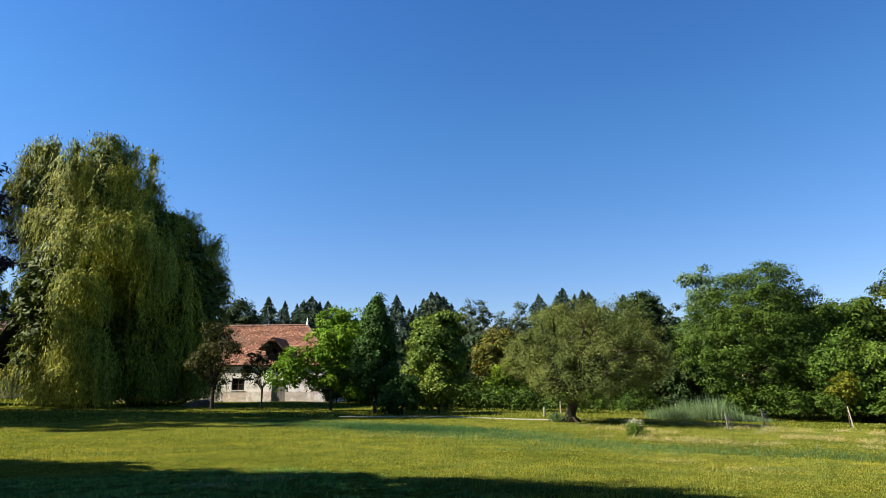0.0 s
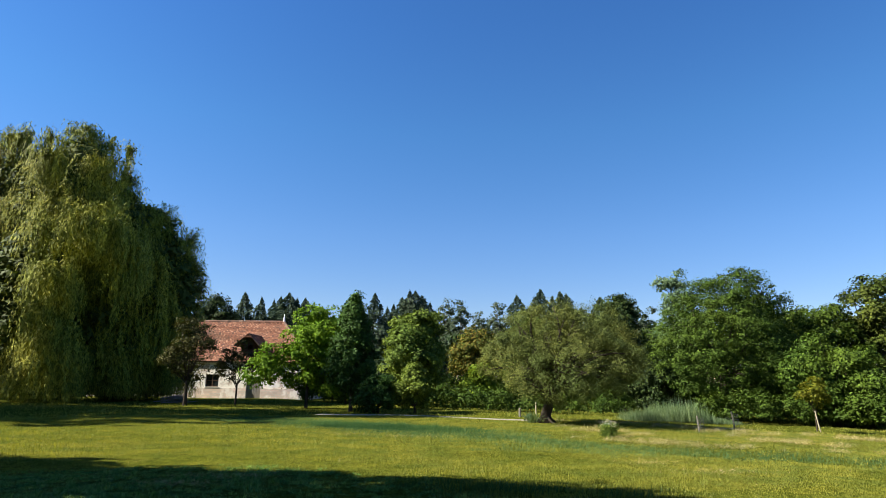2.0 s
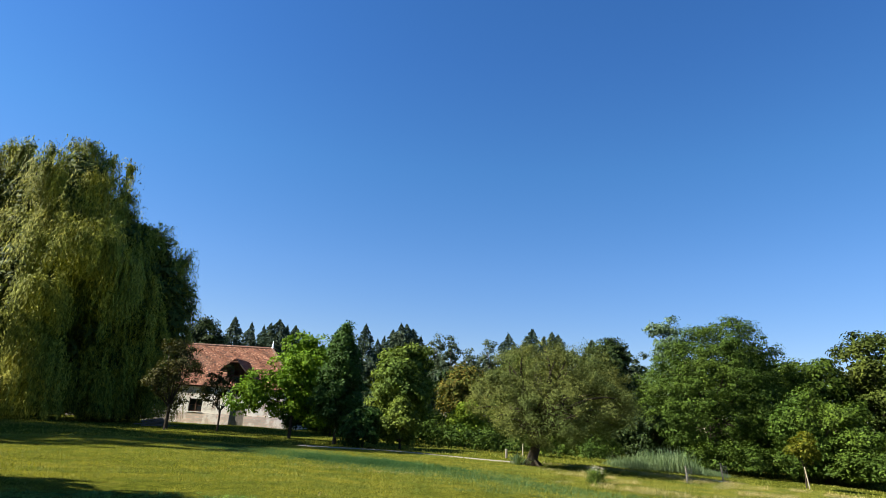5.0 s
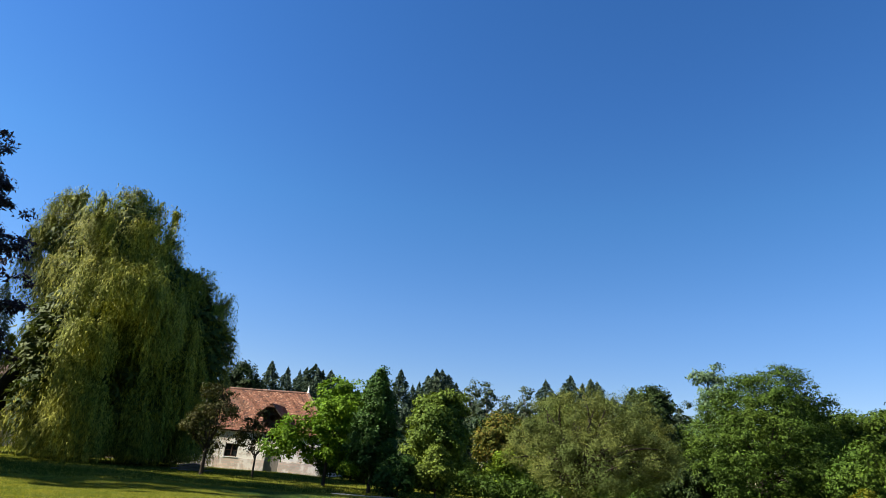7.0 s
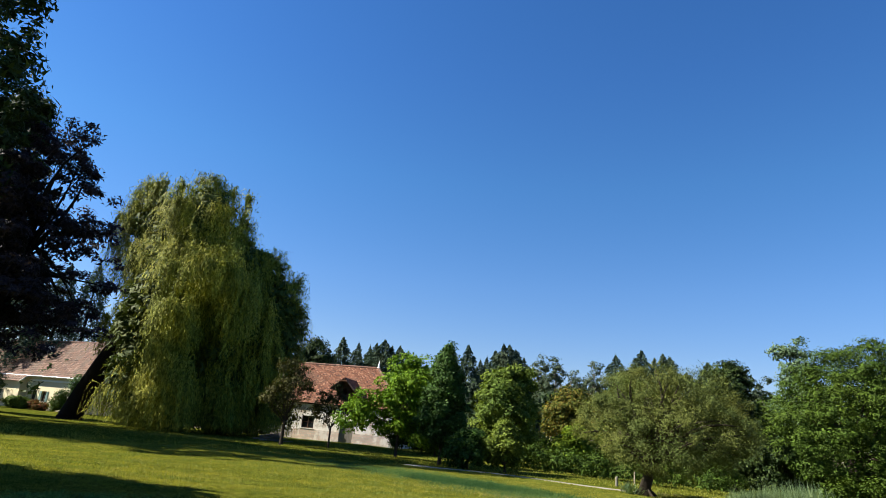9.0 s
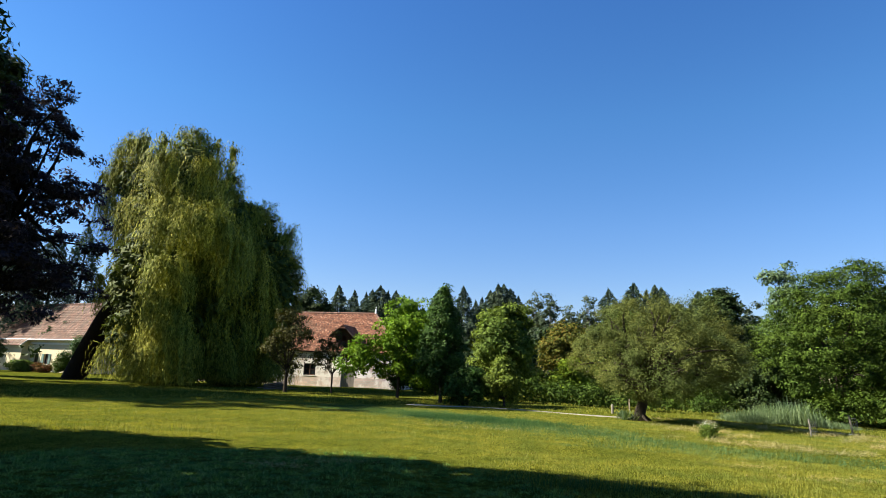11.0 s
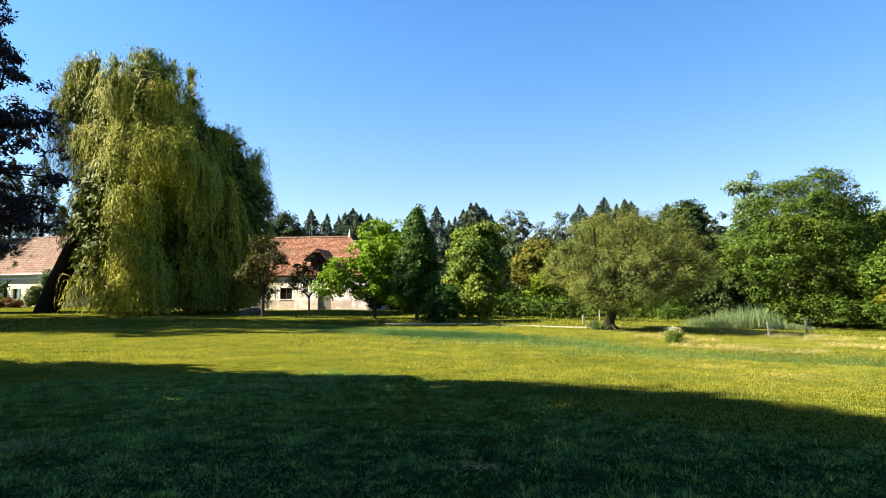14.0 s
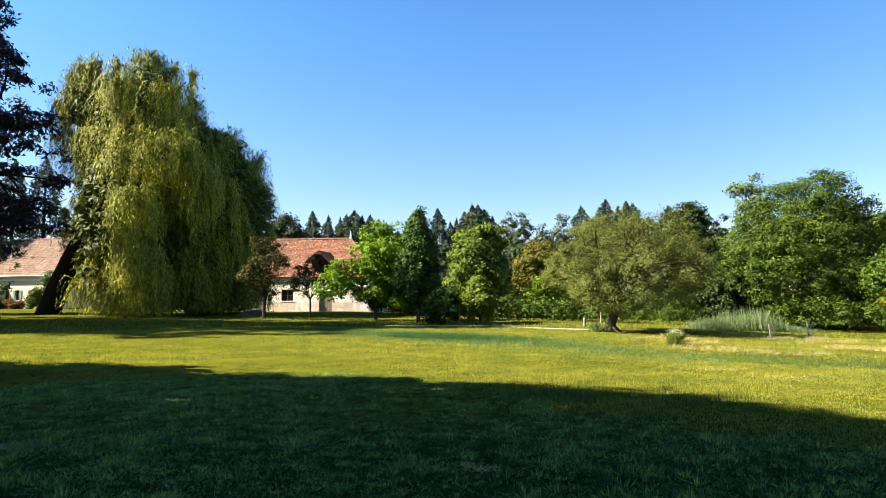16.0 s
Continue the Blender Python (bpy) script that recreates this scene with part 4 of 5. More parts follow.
# the wood on the falling ground
broad_tree("field_maple", 22.6, 38.0, 10.0, oval(-0.1, 0, 0.0, 7.5, 4.9, 26, 41, spread=0.74) + oval(1.1, 0, 3.8, 9.3, 3.3, 16, 40) + [(1.5, 0, 9.0, 1.4, 1.4, 0.9), (1.3, 0, 8.3, 1.7, 1.4, 0.8), (1.2, 0, 7.6, 2.0, 1.6, 0.9), (2.3, 0, 9.3, 0.8, 0.8, 0.6), (-0.7, 0, 8.1, 1.5, 1.4, 1.0), (-0.9, 0, 7.4, 1.6, 1.5, 0.9), (3.0, 0, 7.5, 1.5, 1.4, 0.9), (3.2, 0, 8.2, 1.5, 1.4, 1.0), (-2.2, 0, 6.9, 1.5, 1.4, 1.0), (4.4, 0, 7.0, 1.3, 1.3, 1.0)], 0.3, MAPLE, "broad dense green maple at the wood edge", 3100, 48, 0.44, 0.11, seed=41, flat=0.6)
# shrub added in the gap; its dark leaf paints the shade beside the maple
broad_tree("bush", 18.4, 39.0, 3.4, oval(0, 0, 0.0, 3.4, 1.9, 10, 154), 0.06, SHADE_LEAF, "shrub at the foot of the maple, coloured dark for the shaded gap", 260, 80, 0.45, 0.13, seed=154, fork=0.2, category="shrub")
broad_tree("aspen", 24.8, 48.0, 11.6, oval(0, 0, 7.5, 11.6, 1.6, 7, 42) + oval(0, 0, 2.5, 8.0, 2.6, 8, 43), 0.2, POPLAR, "tall blue-green aspen above the wood", 620, 40, 0.4, 0.15, seed=42, fork=0.5)
broad_tree("field_maple", 30.6, 39.5, 8.4, oval(0, 0, 0.2, 7.6, 3.6, 16, 44) + oval(0.5, 0, 4.4, 8.4, 2.4, 8, 144), 0.25, MAPLE, "dark green maple in the wood", 620, 54, 0.5, 0.18, seed=44)
broad_tree("hazel", 26.5, 33.2, 5.0, oval(0, 0, 0.0, 5.2, 3.0, 14, 45), 0.12, BROAD, "spreading hazel thicket with mid-green leaves", 460, 90, 0.5, 0.13, seed=45, fork=0.2, category="shrub")
broad_tree("field_maple", 35.8, 38.5, 10.0, oval(0, 0, 0.2, 8.9, 4.5, 20, 46) + oval(-0.8, 0, 5, 10.0, 3.1, 10, 146), 0.28, OLIVE, "tall olive green tree with yellowing tips", 900, 54, 0.52, 0.18, seed=46)
broad_tree("hazel", 33.5, 31.5, 5.6, oval(0, 0, 0.0, 5.8, 2.9, 14, 47), 0.12, MAPLE, "leafy green hazel thicket at the wood edge", 460, 90, 0.5, 0.13, seed=47, fork=0.2, category="shrub")
broad_tree("field_maple", 44.0, 38.0, 10.0, oval(0, 0, 0.2, 9.9, 4.6, 20, 48), 0.28, MAPLE, "tall green tree in the wood", 760, 50, 0.58, 0.2, seed=48)
broad_tree("alder", 29.4, 43.5, 8.8, oval(0, 0, 0.3, 8.9, 3.0, 14, 149), 0.2, MAPLE, "dark green alder between the maples", 400, 46, 0.55, 0.2, seed=149)
broad_tree("alder", 17.0, 42.5, 7.2, oval(0, 0, 0.3, 7.4, 2.8, 12, 49), 0.2, SHADE_LEAF, "dark green alder behind the pollard tree", 480, 54, 0.5, 0.17, seed=49)
broad_tree("alder", 12.2, 47.0, 6.8, oval(0, 0, 0.3, 7.0, 2.8, 12, 50), 0.2, BROAD, "mid-green alder behind the pollard tree", 460, 54, 0.5, 0.17, seed=50)
broad_tree("alder", 20.8, 50.0, 9.2, oval(0, 0, 2, 9.4, 2.9, 12, 51), 0.2, SHADE_LEAF, "dark alder deep in the wood", 420, 50, 0.52, 0.19, seed=51)
broad_tree("pear_tree", -18.6, 72.0, 11.2, oval(0, 0, 6, 11.2, 2.6, 9, 52), 0.2, SHADE_LEAF, "dark leafy tree behind the barn roof", 330, 50, 0.5, 0.2, seed=52)

# tall trees by the farmhouse: copper beech and its neighbours
def layered_boughs(seed, tiers):
    """Thin spreading boughs of a beech, tier over tier: (height, reach, count)."""
    rng = np.random.default_rng(seed)
    out = []
    for z, reach, count in tiers:
        for _ in range(count):
            a = rng.uniform(0, 2 * math.pi)
            for q in (0.35, 0.65, 0.95):
                w = reach * q * rng.uniform(0.85, 1.1)
                r = reach * rng.uniform(0.13, 0.22)
                out.append((w * math.cos(a) + 0.6, w * math.sin(a), z - 0.12 * w + rng.normal(0, 0.25), r * 1.3, r * 1.3, 0.28))
    return out


broad_tree("copper_beech", -29.0, 34.0, 18.4, layered_boughs(61, [(5.2, 4.6, 3), (6.4, 5.4, 8), (7.6, 5.2, 9), (9.2, 5.0, 9), (10.8, 4.8, 8), (12.4, 4.4, 8), (13.9, 3.8, 7), (15.3, 3.2, 6), (16.6, 2.4, 5), (17.8, 1.4, 4)])
           + [(2.6, 0, 18.4, 0.7, 0.7, 0.5), (3.1, -0.2, 17.2, 1.1, 1.0, 0.4), (3.8, 0, 15.7, 1.2, 1.1, 0.4), (4.6, -0.3, 14.0, 1.3, 1.2, 0.4), (4.9, 0, 11.8, 1.4, 1.2, 0.4), (4.8, 0, 6.8, 1.5, 1.3, 0.4), (0, 0, 8, 2.6, 2.6, 2.2), (0.3, 0, 11, 2.2, 2.2, 2.5)],
           0.34, BEECH, "dark purple copper beech with drooping layered boughs", 1500, 44, 0.5, 0.19, bark=BARK_DARK, seed=61, droop=0.5, flat=0.5, fork=0.6, limbs=34, lean=(1.5, 0))
broad_tree("lime_tree", -36.3, 29.5, 29.0, oval(0, 0.8, 4.0, 29.5, 8.6, 46, 63) + [(6.4, 0.4, 25, 1.6, 1.5, 1.2), (6.6, 0, 20.2, 1.5, 1.5, 1.2), (6.9, 0.2, 17.2, 1.5, 1.4, 1.0)], 0.7, SHADE_LEAF,
           "towering dark green lime tree by the lawn", 1700, 36, 0.8, 0.34, bark=BARK_DARK, seed=63)
SHADE_BOUGHS = oval(0, 0, 4.0, 12.4, 9.4, 26, 64, spread=0.68) + oval(0, -1.2, 9, 18.5, 3.7, 22, 164, spread=0.7) + oval(0, -0.8, 15, 21.8, 2.6, 10, 264) + [(1, 6.9, 6.5, 2.4, 1.8, 1.6), (0, 7.0, 8, 2.4, 1.8, 1.6), (-1, 6.6, 9.6, 2.4, 1.8, 1.4), (0.5, 5.8, 10.9, 2.2, 1.4, 1.2), (0.3, 5.6, 12.7, 1.6, 1.0, 0.7), (-0.5, 2.0, 14.0, 1.8, 1.0, 1.0), (0.5, 2.6, 16.0, 1.6, 0.9, 0.9), (1.0, 4.2, 16.0, 1.2, 0.9, 0.9), (1.9, 3.7, 16.4, 1.2, 0.9, 0.9), (0, 1.4, 18.4, 1.5, 0.8, 1.0)]
# lopsided crown, out of view: boughs cut to shape the shadow edge on the lawn
SHADE_BOUGHS = [q for q in SHADE_BOUGHS if q[1] + 0.6 * q[4] < np.interp(q[0] + 1.235 * q[2], [7, 16.6, 17.6, 18.8, 19.6, 20.6, 21.8, 23.5, 25, 28], [8.8, 6.9, 6.4, 3.3, 3.3, 5.4, 5.2, 4.3, 2.9, 1.9])]
broad_tree("lime_tree", -19.0, 4.6, 21.5, SHADE_BOUGHS, 0.6, SHADE_LEAF,
           "broad shady lime tree beside the lawn", 3800, 22, 0.72, 0.55, bark=BARK_DARK, seed=64, shell=0.3)
# another tree out of view, set to keep the near lawn in shade
broad_tree("lime_tree", -15.0, -10.0, 25.0, oval(0, 0, 4.0, 25, 9.0, 34, 65, spread=0.7), 0.6, SHADE_LEAF, "broad shady lime tree behind the lawn", 1300, 22, 1.1, 0.6, bark=BARK_DARK, seed=65, shell=0.3)
# grove added out of view, to hold back skylight over the lawn
for i, (gx, gy, gh) in enumerate([(1, -15, 24), (12, -11, 22), (24, -9, 23), (-14, -25, 26), (12, -24, 26), (29, -20, 24), (32, 2, 20)]):
    broad_tree("lime_tree", gx, gy, gh, oval(0, 0, 4.5, gh, 7.0, 22, 160 + i), 0.5, SHADE_LEAF, "tall lime tree added out of view to hold back skylight", 420, 22, 1.3, 0.62, bark=BARK_DARK,
               seed=160 + i, group="grove behind the lawn")
# unseen tree, placed to widen the shade band before the willow
broad_tree("lime_tree", -45.5, 37.0, 25.0, oval(0, 0, 3.5, 25, 7.6, 26, 71), 0.5, SHADE_LEAF, "tall dark lime tree out of view beside the beech", 700, 24, 1.0, 0.42, bark=BARK_DARK, seed=71)
# unseen tree, added to throw shade on the willow's trunk and upper boughs
broad_tree("lime_tree", -47.0, 51.5, 31.0, oval(0, 0, 2.5, 24, 4.3, 22, 70) + oval(0, 0, 18, 31, 4.0, 20, 170), 0.6, SHADE_LEAF, "tall dark lime tree added out of view to shade the willow", 1700, 24, 0.95, 0.46, bark=BARK_DARK, seed=70)
broad_tree("bush", -58.5, 71.0, 2.4, oval(0, 0, 0.1, 2.2, 1.8, 6, 66), 0.06, BEECH, "dark red shrub beside the farmhouse", 160, 50, 0.4, 0.16, seed=66, fork=0.2, category="shrub")
broad_tree("bush", -47.9, 73.0, 4.8, oval(0, 0, 0.1, 4.8, 2.0, 10, 67), 0.08, HORNBEAM, "tall dark green shrub in front of the farmhouse", 300, 50, 0.42, 0.16, seed=67, fork=0.2, category="shrub")
broad_tree("bush", -55.0, 73.0, 1.4, oval(0, 0, 0.0, 1.4, 1.3, 6, 68), 0.05, ASH, "low flowering shrub under the farmhouse windows", 140, 50, 0.32, 0.14, seed=68, fork=0.2, category="shrub")
broad_tree("bush", -52.9, 73.3, 1.0, oval(0, 0, 0.0, 1.0, 0.9, 5, 69), 0.05, RED_FLOWER, "red-flowered shrub under the farmhouse windows", 60, 40, 0.28, 0.12, seed=69, fork=0.2, category="shrub")

for bx, by, bh, br, mat, text, sd in [(-53.9, 72.4, 1.2, 1.2, ASH, "low yellow-green shrub under the farmhouse windows", 171), (-51.3, 72.2, 0.8, 0.9, RED_FLOWER, "low red-flowered shrub under the farmhouse windows", 172),
                                      (-48.7, 72.0, 2.2, 1.3, BROAD, "dark green shrub under the farmhouse windows", 173), (-57.0, 70.5, 4.4, 2.3, SHADE_LEAF, "tall dark shrub before the farmhouse wing", 174)]:
    broad_tree("bush", bx, by, bh, oval(0, 0, 0.0, bh, br, 6, sd), 0.05, mat, text, 130, 46, 0.32, 0.14, seed=sd, fork=0.2, category="shrub", group="shrubs under the farmhouse windows")


# ---- conifers ----
def spruce_parts(seed, height, spread, mat, count=2600, ragged=0.35):
    """A spruce: tiers of hanging sprays round a straight trunk, dense, with a jagged outline."""
    rng = np.random.default_rng(seed)
    tiers = int(height * 1.5)
    t = 1 - rng.random(count) ** 0.92
    k = (t + 0.3 * (np.round(t * tiers) / tiers - t)).clip(0, 0.995)
    w = rng.uniform(0, 2 * math.pi, count)
    arm = np.array([0.72 + ragged * (noise.noise(Vector((math.cos(q) * 1.7, math.sin(q) * 1.7, z * 9.0 + seed)))) + 0.1 * math.sin(z * 60 + q * 5) for q, z in zip(w, k)])
    rad = spread * (1 - k) ** 0.85 * np.clip(arm, 0.25, 1.35) * rng.random(count) ** 0.4 + 0.08
    z = height * (0.2 + 0.8 * k) - rad * 0.33 + rng.normal(0, 0.12, count)
    C = np.stack([np.cos(w) * rad, np.sin(w) * rad, z], 1)
    A = np.stack([np.cos(w), np.sin(w), np.full(count, -0.55)], 1) + rng.normal(0, 0.3, (count, 3))
    F = rng.normal(0, 1, (count, 3)) + np.array([0, 0, 0.5])
    L = rng.uniform(0.26, 0.62, count) * np.clip(0.4 + rad * 0.5, 0.5, 1.0)
    C = np.concatenate([C, [[0, 0, height - 0.5]] * 4])
    A = np.concatenate([A, [[0.1, 0, 1], [-0.1, 0.1, 1], [0, -0.1, 1], [0.05, 0.05, 1]]])
    F = np.concatenate([F, [[1, 0, 0], [0, 1, 0], [1, 1, 0], [1, -1, 0]]])
    L = np.concatenate([L, [0.8, 0.6, 0.5, 0.7]])
    crown = slim_leaves("crown", C, A, F, L, L * 0.46, mat)
    trunk = Shape().tube([(0, 0, -0.4), (0, 0, height * 0.5), (0, 0, height * 0.98)], [height * 0.018, height * 0.01, 0.02], 7).mesh("trunk", BARK_DARK, True)
    return trunk, crown


def conifer(name, label, parts, group):
    ob = thing(name, pose(0, 0, 0), label, "tree", group)
    part("trunk", parts[0], ob)
    part("crown", parts[1], ob)
    return ob


def make_conifers():
    """The dark skyline: spruces and pines far behind the meadow."""
    kinds = [conifer("spruce", "tall dark spruce on the skyline behind the wood", spruce_parts(71, 17, 7.0, SPRUCE, 9500, 0.9), "spruces on the skyline"),
             conifer("spruce", "slender dark spruce on the skyline behind the wood", spruce_parts(72, 17, 6.0, SPRUCE, 8000, 0.9), "spruces on the skyline"),
             conifer("spruce", "broad ragged spruce on the skyline behind the wood", spruce_parts(73, 17, 8.4, SPRUCE, 10500, 1.0), "spruces on the skyline")]
    k = 1 / 1058.0
    spots = [(551, 375, 96, 0), (580, 383, 100, 1), (601, 386, 108, 1), (612, 381, 104, 1), (626, 374, 100, 2), (640, 383, 107, 1), (654, 382, 110, 2), (530, 408, 115, 1), (514, 412, 118, 1),
             (744, 372, 84, 1), (774, 370, 80, 0), (797, 394, 96, 1), (808, 388, 100, 1), (822, 376, 96, 0), (836, 364, 92, 1), (846, 364, 94, 2), (858, 372, 98, 0), (872, 384, 104, 1),
             (1030, 366, 98, 1), (1074, 355, 90, 2), (1096, 366, 96, 1), (1110, 357, 92, 0), (1122, 362, 96, 2), (1186, 366, 90, 2), (1060, 380, 98, 0), (1150, 385, 104, 1), (690, 402, 100, 1), (720, 398, 104, 0)]
    rng = np.random.default_rng(5)
    first = [True] * 3
    for px, py, d, kind in spots:
        x, h = (px - 784) * d * k, EYE + (523 - py) * d * k + 0.4
        m = pose(x, d, -0.3, 0, 0, float(rng.uniform(0, 360))) @ Matrix.Diagonal((h / 17 * rng.uniform(0.8, 1.35), h / 17 * rng.uniform(0.8, 1.35), h / 17, 1))
        if first[kind]:
            kinds[kind].matrix_world, first[kind] = m, False
        else:
            ob = copy_thing(kinds[kind], m)
            ob.matrix_world = m
    for px, py, d, w, seed in [(484, 390, 92, 2.2, 81), (905, 379, 88, 1.9, 82), (928, 371, 86, 2.3, 83), (995, 378, 92, 2.6, 84), (1218, 372, 88, 2.4, 85), (1245, 368, 80, 2.6, 86), (1280, 378, 76, 2.6, 88), (1160, 392, 84, 2.4, 89), (960, 398, 90, 2.4, 90), (890, 386, 96, 1.8, 87)]:
        h = EYE + (523 - py) * d * k
        broad_tree("pine", (px - 784) * d * k, d, h, cone(h * 0.3, h + 0.4, w * 1.05, 20, seed), 0.2, PINE, "grey-green open-crowned pine on the skyline", 230, 34, 0.6, 0.3, seed=seed,
                   fork=0.7, limbs=16, group="pines on the skyline", bark=BARK_GREY, flat=0.7, parted=False)
    for x, y, h, seed in [(-61.6, 85, 21.3, 91), (-57.8, 86, 21.9, 92), (-66.5, 84, 20.0, 93), (-70, 90, 24.0, 94), (-54.0, 90, 17.0, 95), (-50.5, 92, 15.5, 96)]:
        ob = thing("spruce", pose(x, y, -0.3), "dark spruce rising behind the farmhouse roof", "tree", "spruces behind the farmhouse")
        tr, cr = spruce_parts(seed, h, 8.6, SPRUCE, 7500, 0.45)
        part("trunk", tr, ob)
        part("crown", cr, ob)


make_conifers()


def make_woods():
    """Far woods that nobody could count: one mass of boughs behind the single trees."""
    rng = np.random.default_rng(101)
    blobs = []
    for _ in range(205):
        a = rng.uniform(-0.18, 0.95)
        d = rng.uniform(54, 92)
        if math.sin(a) * d < 0 and d < 76:
            continue
        h = rng.uniform(4.5, 8.5) * (0.8 + 0.35 * smooth_step(0.3, 0.6, a))
        r = rng.uniform(2.2, 3.6)
        blobs.append((math.sin(a) * d / math.cos(a) * math.cos(a), math.cos(a) * d, h * 0.45, r, r, h * 0.55))
    me, _ = crown_mesh("woods", rng, blobs, 2900, 26, 0.85, 0.38, SHADE_LEAF)
    tagged(new("far_woods", me), "dense green woods behind the meadow", "woods", kind="stuff")
    blobs = []
    for _ in range(110):
        t = rng.random()
        x = -1 + 46 * t
        y = 47 - 12 * smooth_step(8, 30, x) + rng.uniform(0, 3.5)
        h = rng.uniform(0.8, 2.2)
        blobs.append((x, float(y), h * 0.4, rng.uniform(0.8, 1.6), 1.0, h * 0.6))
    me, _ = crown_mesh("thicket", rng, blobs, 1500, 36, 0.4, 0.14, BROAD)
    tagged(new("undergrowth", me), "low green undergrowth behind the meadow", "undergrowth", kind="stuff")
    blobs = []
    for i in range(95):
        x = rng.uniform(18.5, 29) if i < 65 else rng.uniform(29, 44)
        h = rng.uniform(0.8, 1.9)
        blobs.append((x, float(33.4 - 3.9 * smooth_step(24, 28, x) - 2.2 * smooth_step(28, 36, x)) + rng.uniform(-0.9, 0.3), h * 0.3 - 0.4, rng.uniform(0.8, 1.5), 0.8, h * 0.7))
    for _ in range(34):
        x = rng.uniform(2.5, 15)
        h = rng.uniform(0.6, 1.5)
        blobs.append((x, 41.5 - 0.3 * x + rng.uniform(-1.0, 1.0), h * 0.35, rng.uniform(0.7, 1.4), 0.8, h * 0.65))
    me, _ = crown_mesh("thicket", rng, blobs, 1700, 44, 0.38, 0.12, MAPLE)
    tagged(new("undergrowth", me), "low green undergrowth along the wood edge", "undergrowth", kind="stuff")
    blobs = []
    for _ in range(170):
        a = rng.uniform(-1.25, -0.2)
        d = rng.uniform(96, 120)
        h = rng.uniform(7, 12)
        blobs.append((math.sin(a) * d, math.cos(a) * d, h * 0.45, 3.4, 3.4, h * 0.55))
    me, _ = crown_mesh("woods", rng, blobs, 1500, 24, 1.2, 0.5, SHADE_LEAF)
    tagged(new("far_woods", me), "dark woods behind the farm buildings", "woods", kind="stuff")


make_woods()


def make_far_spruces():
    """The closed dark spruce wood below the skyline."""
    rng = np.random.default_rng(131)
    C, A, F, L = [], [], [], []
    for i in range(95):
        a = -0.30 + 0.82 * (i + rng.random()) / 95
        d = rng.uniform(104, 128)
        h = rng.uniform(10.0, 13.0) * d / 112
        n = 380
        t = rng.random(n) ** 0.8
        w = rng.uniform(0, 2 * math.pi, n)
        r = 3.4 * (1 - t) ** 0.65 * rng.uniform(0.55, 1.05, n)
        C.append(np.stack([math.sin(a) * d + r * np.cos(w), math.cos(a) * d + r * np.sin(w), 3.5 + (h - 3.5) * t], 1))
        A.append(np.stack([np.cos(w), np.sin(w), np.full(n, -0.5)], 1) + rng.normal(0, 0.25, (n, 3)))
        F.append(rng.normal(0, 1.0, (n, 3)) + np.array([0, 0, 0.4]))
        L.append(rng.uniform(0.5, 1.1, n))
    C, A, F, L = (np.concatenate(q) for q in (C, A, F, L))
    tagged(new("spruce_wood", slim_leaves("spruce_wood", C, A, F, L, L * 0.5, SPRUCE)), "closed dark spruce wood far behind the meadow", "woods", kind="stuff")


make_far_spruces()


# ---- grasses ----
def blades(name, rng, x, y, length, width, mat, label, lean=0.35, wind=(0.15, 0.0), bent=False, lift=0.0, out=None):
    """Grass: one bent blade at each place."""
    n = len(x)
    a = rng.uniform(0, 2 * math.pi, n)
    tilt = np.abs(rng.normal(0, lean, n)) + (0.7 if lean > 1 else 0.0)
    if out is not None:  # blades of a tussock bend away from its middle
        a, tilt = out[0] + rng.normal(0, 0.5, n), tilt * 0.6 + out[1]
    up = np.stack([np.cos(a) * tilt + wind[0], np.sin(a) * tilt + wind[1], np.ones(n)], 1)
    base = np.stack([x, y, ground_z(x, y) - 0.005 + lift * rng.random(n)], 1)
    side = unit(np.stack([-np.sin(a + rng.normal(0, 0.8, n)), np.cos(a), np.zeros(n)], 1)) * width[:, None] * 0.5
    up = unit(up) * length[:, None]
    tip = base + up
    tip[:, 2] = np.maximum(tip[:, 2] - np.minimum(tilt, 1.2) * length * 0.22, base[:, 2] + 0.012)
    mid = base + up * 0.55
    mid[:, 2] += np.minimum(tilt, 1.0) * length * 0.1
    v = np.stack([base - side, mid - side * 0.8, tip, mid + side * 0.8], 1) if bent else np.stack([base - side, base + side, tip], 1)
    k = v.shape[1]
    me = fill_mesh(name, v.reshape(-1, 3), np.arange(k * n).reshape(-1, k), mat)
    return tagged(new(name, me), label, "grass", kind="stuff")


def wedge(rng, n, d0, d1, a0=-0.83, a1=0.86, power=1.0):
    """Places spread over the ground in front, between two distances."""
    d = (d0 ** 2 + (d1 ** 2 - d0 ** 2) * rng.random(n) ** power) ** 0.5
    a = rng.uniform(a0, a1, n)
    return d * np.sin(a), d * np.cos(a)


def patch_value(x, y, scale, seed):
    """Slow drift over the ground, from 0 to 1, out of a few waves."""
    rng = np.random.default_rng(seed)
    s = np.zeros_like(x)
    for _ in range(7):
        w = rng.normal(0, 1, 2) / scale
        s += np.sin(x * w[0] * 3 + y * w[1] * 3 + rng.uniform(0, 6.3))
    return 0.5 + s / 7


def on_path(x, y):
    d = np.full(len(x), 99.0)
    for px, py in PATH_LINE[::2]:
        d = np.minimum(d, np.hypot(x - px, y - py))
    return d < 0.55


BAND = curve_points([(-5.5, 28.2), (-3.5, 26.5), (-1.5, 24.6), (0.8, 22.8), (3.3, 20.0), (5.3, 17.3), (8.0, 15.3), (11.0, 13.6), (15.0, 12.2)], 0.6)


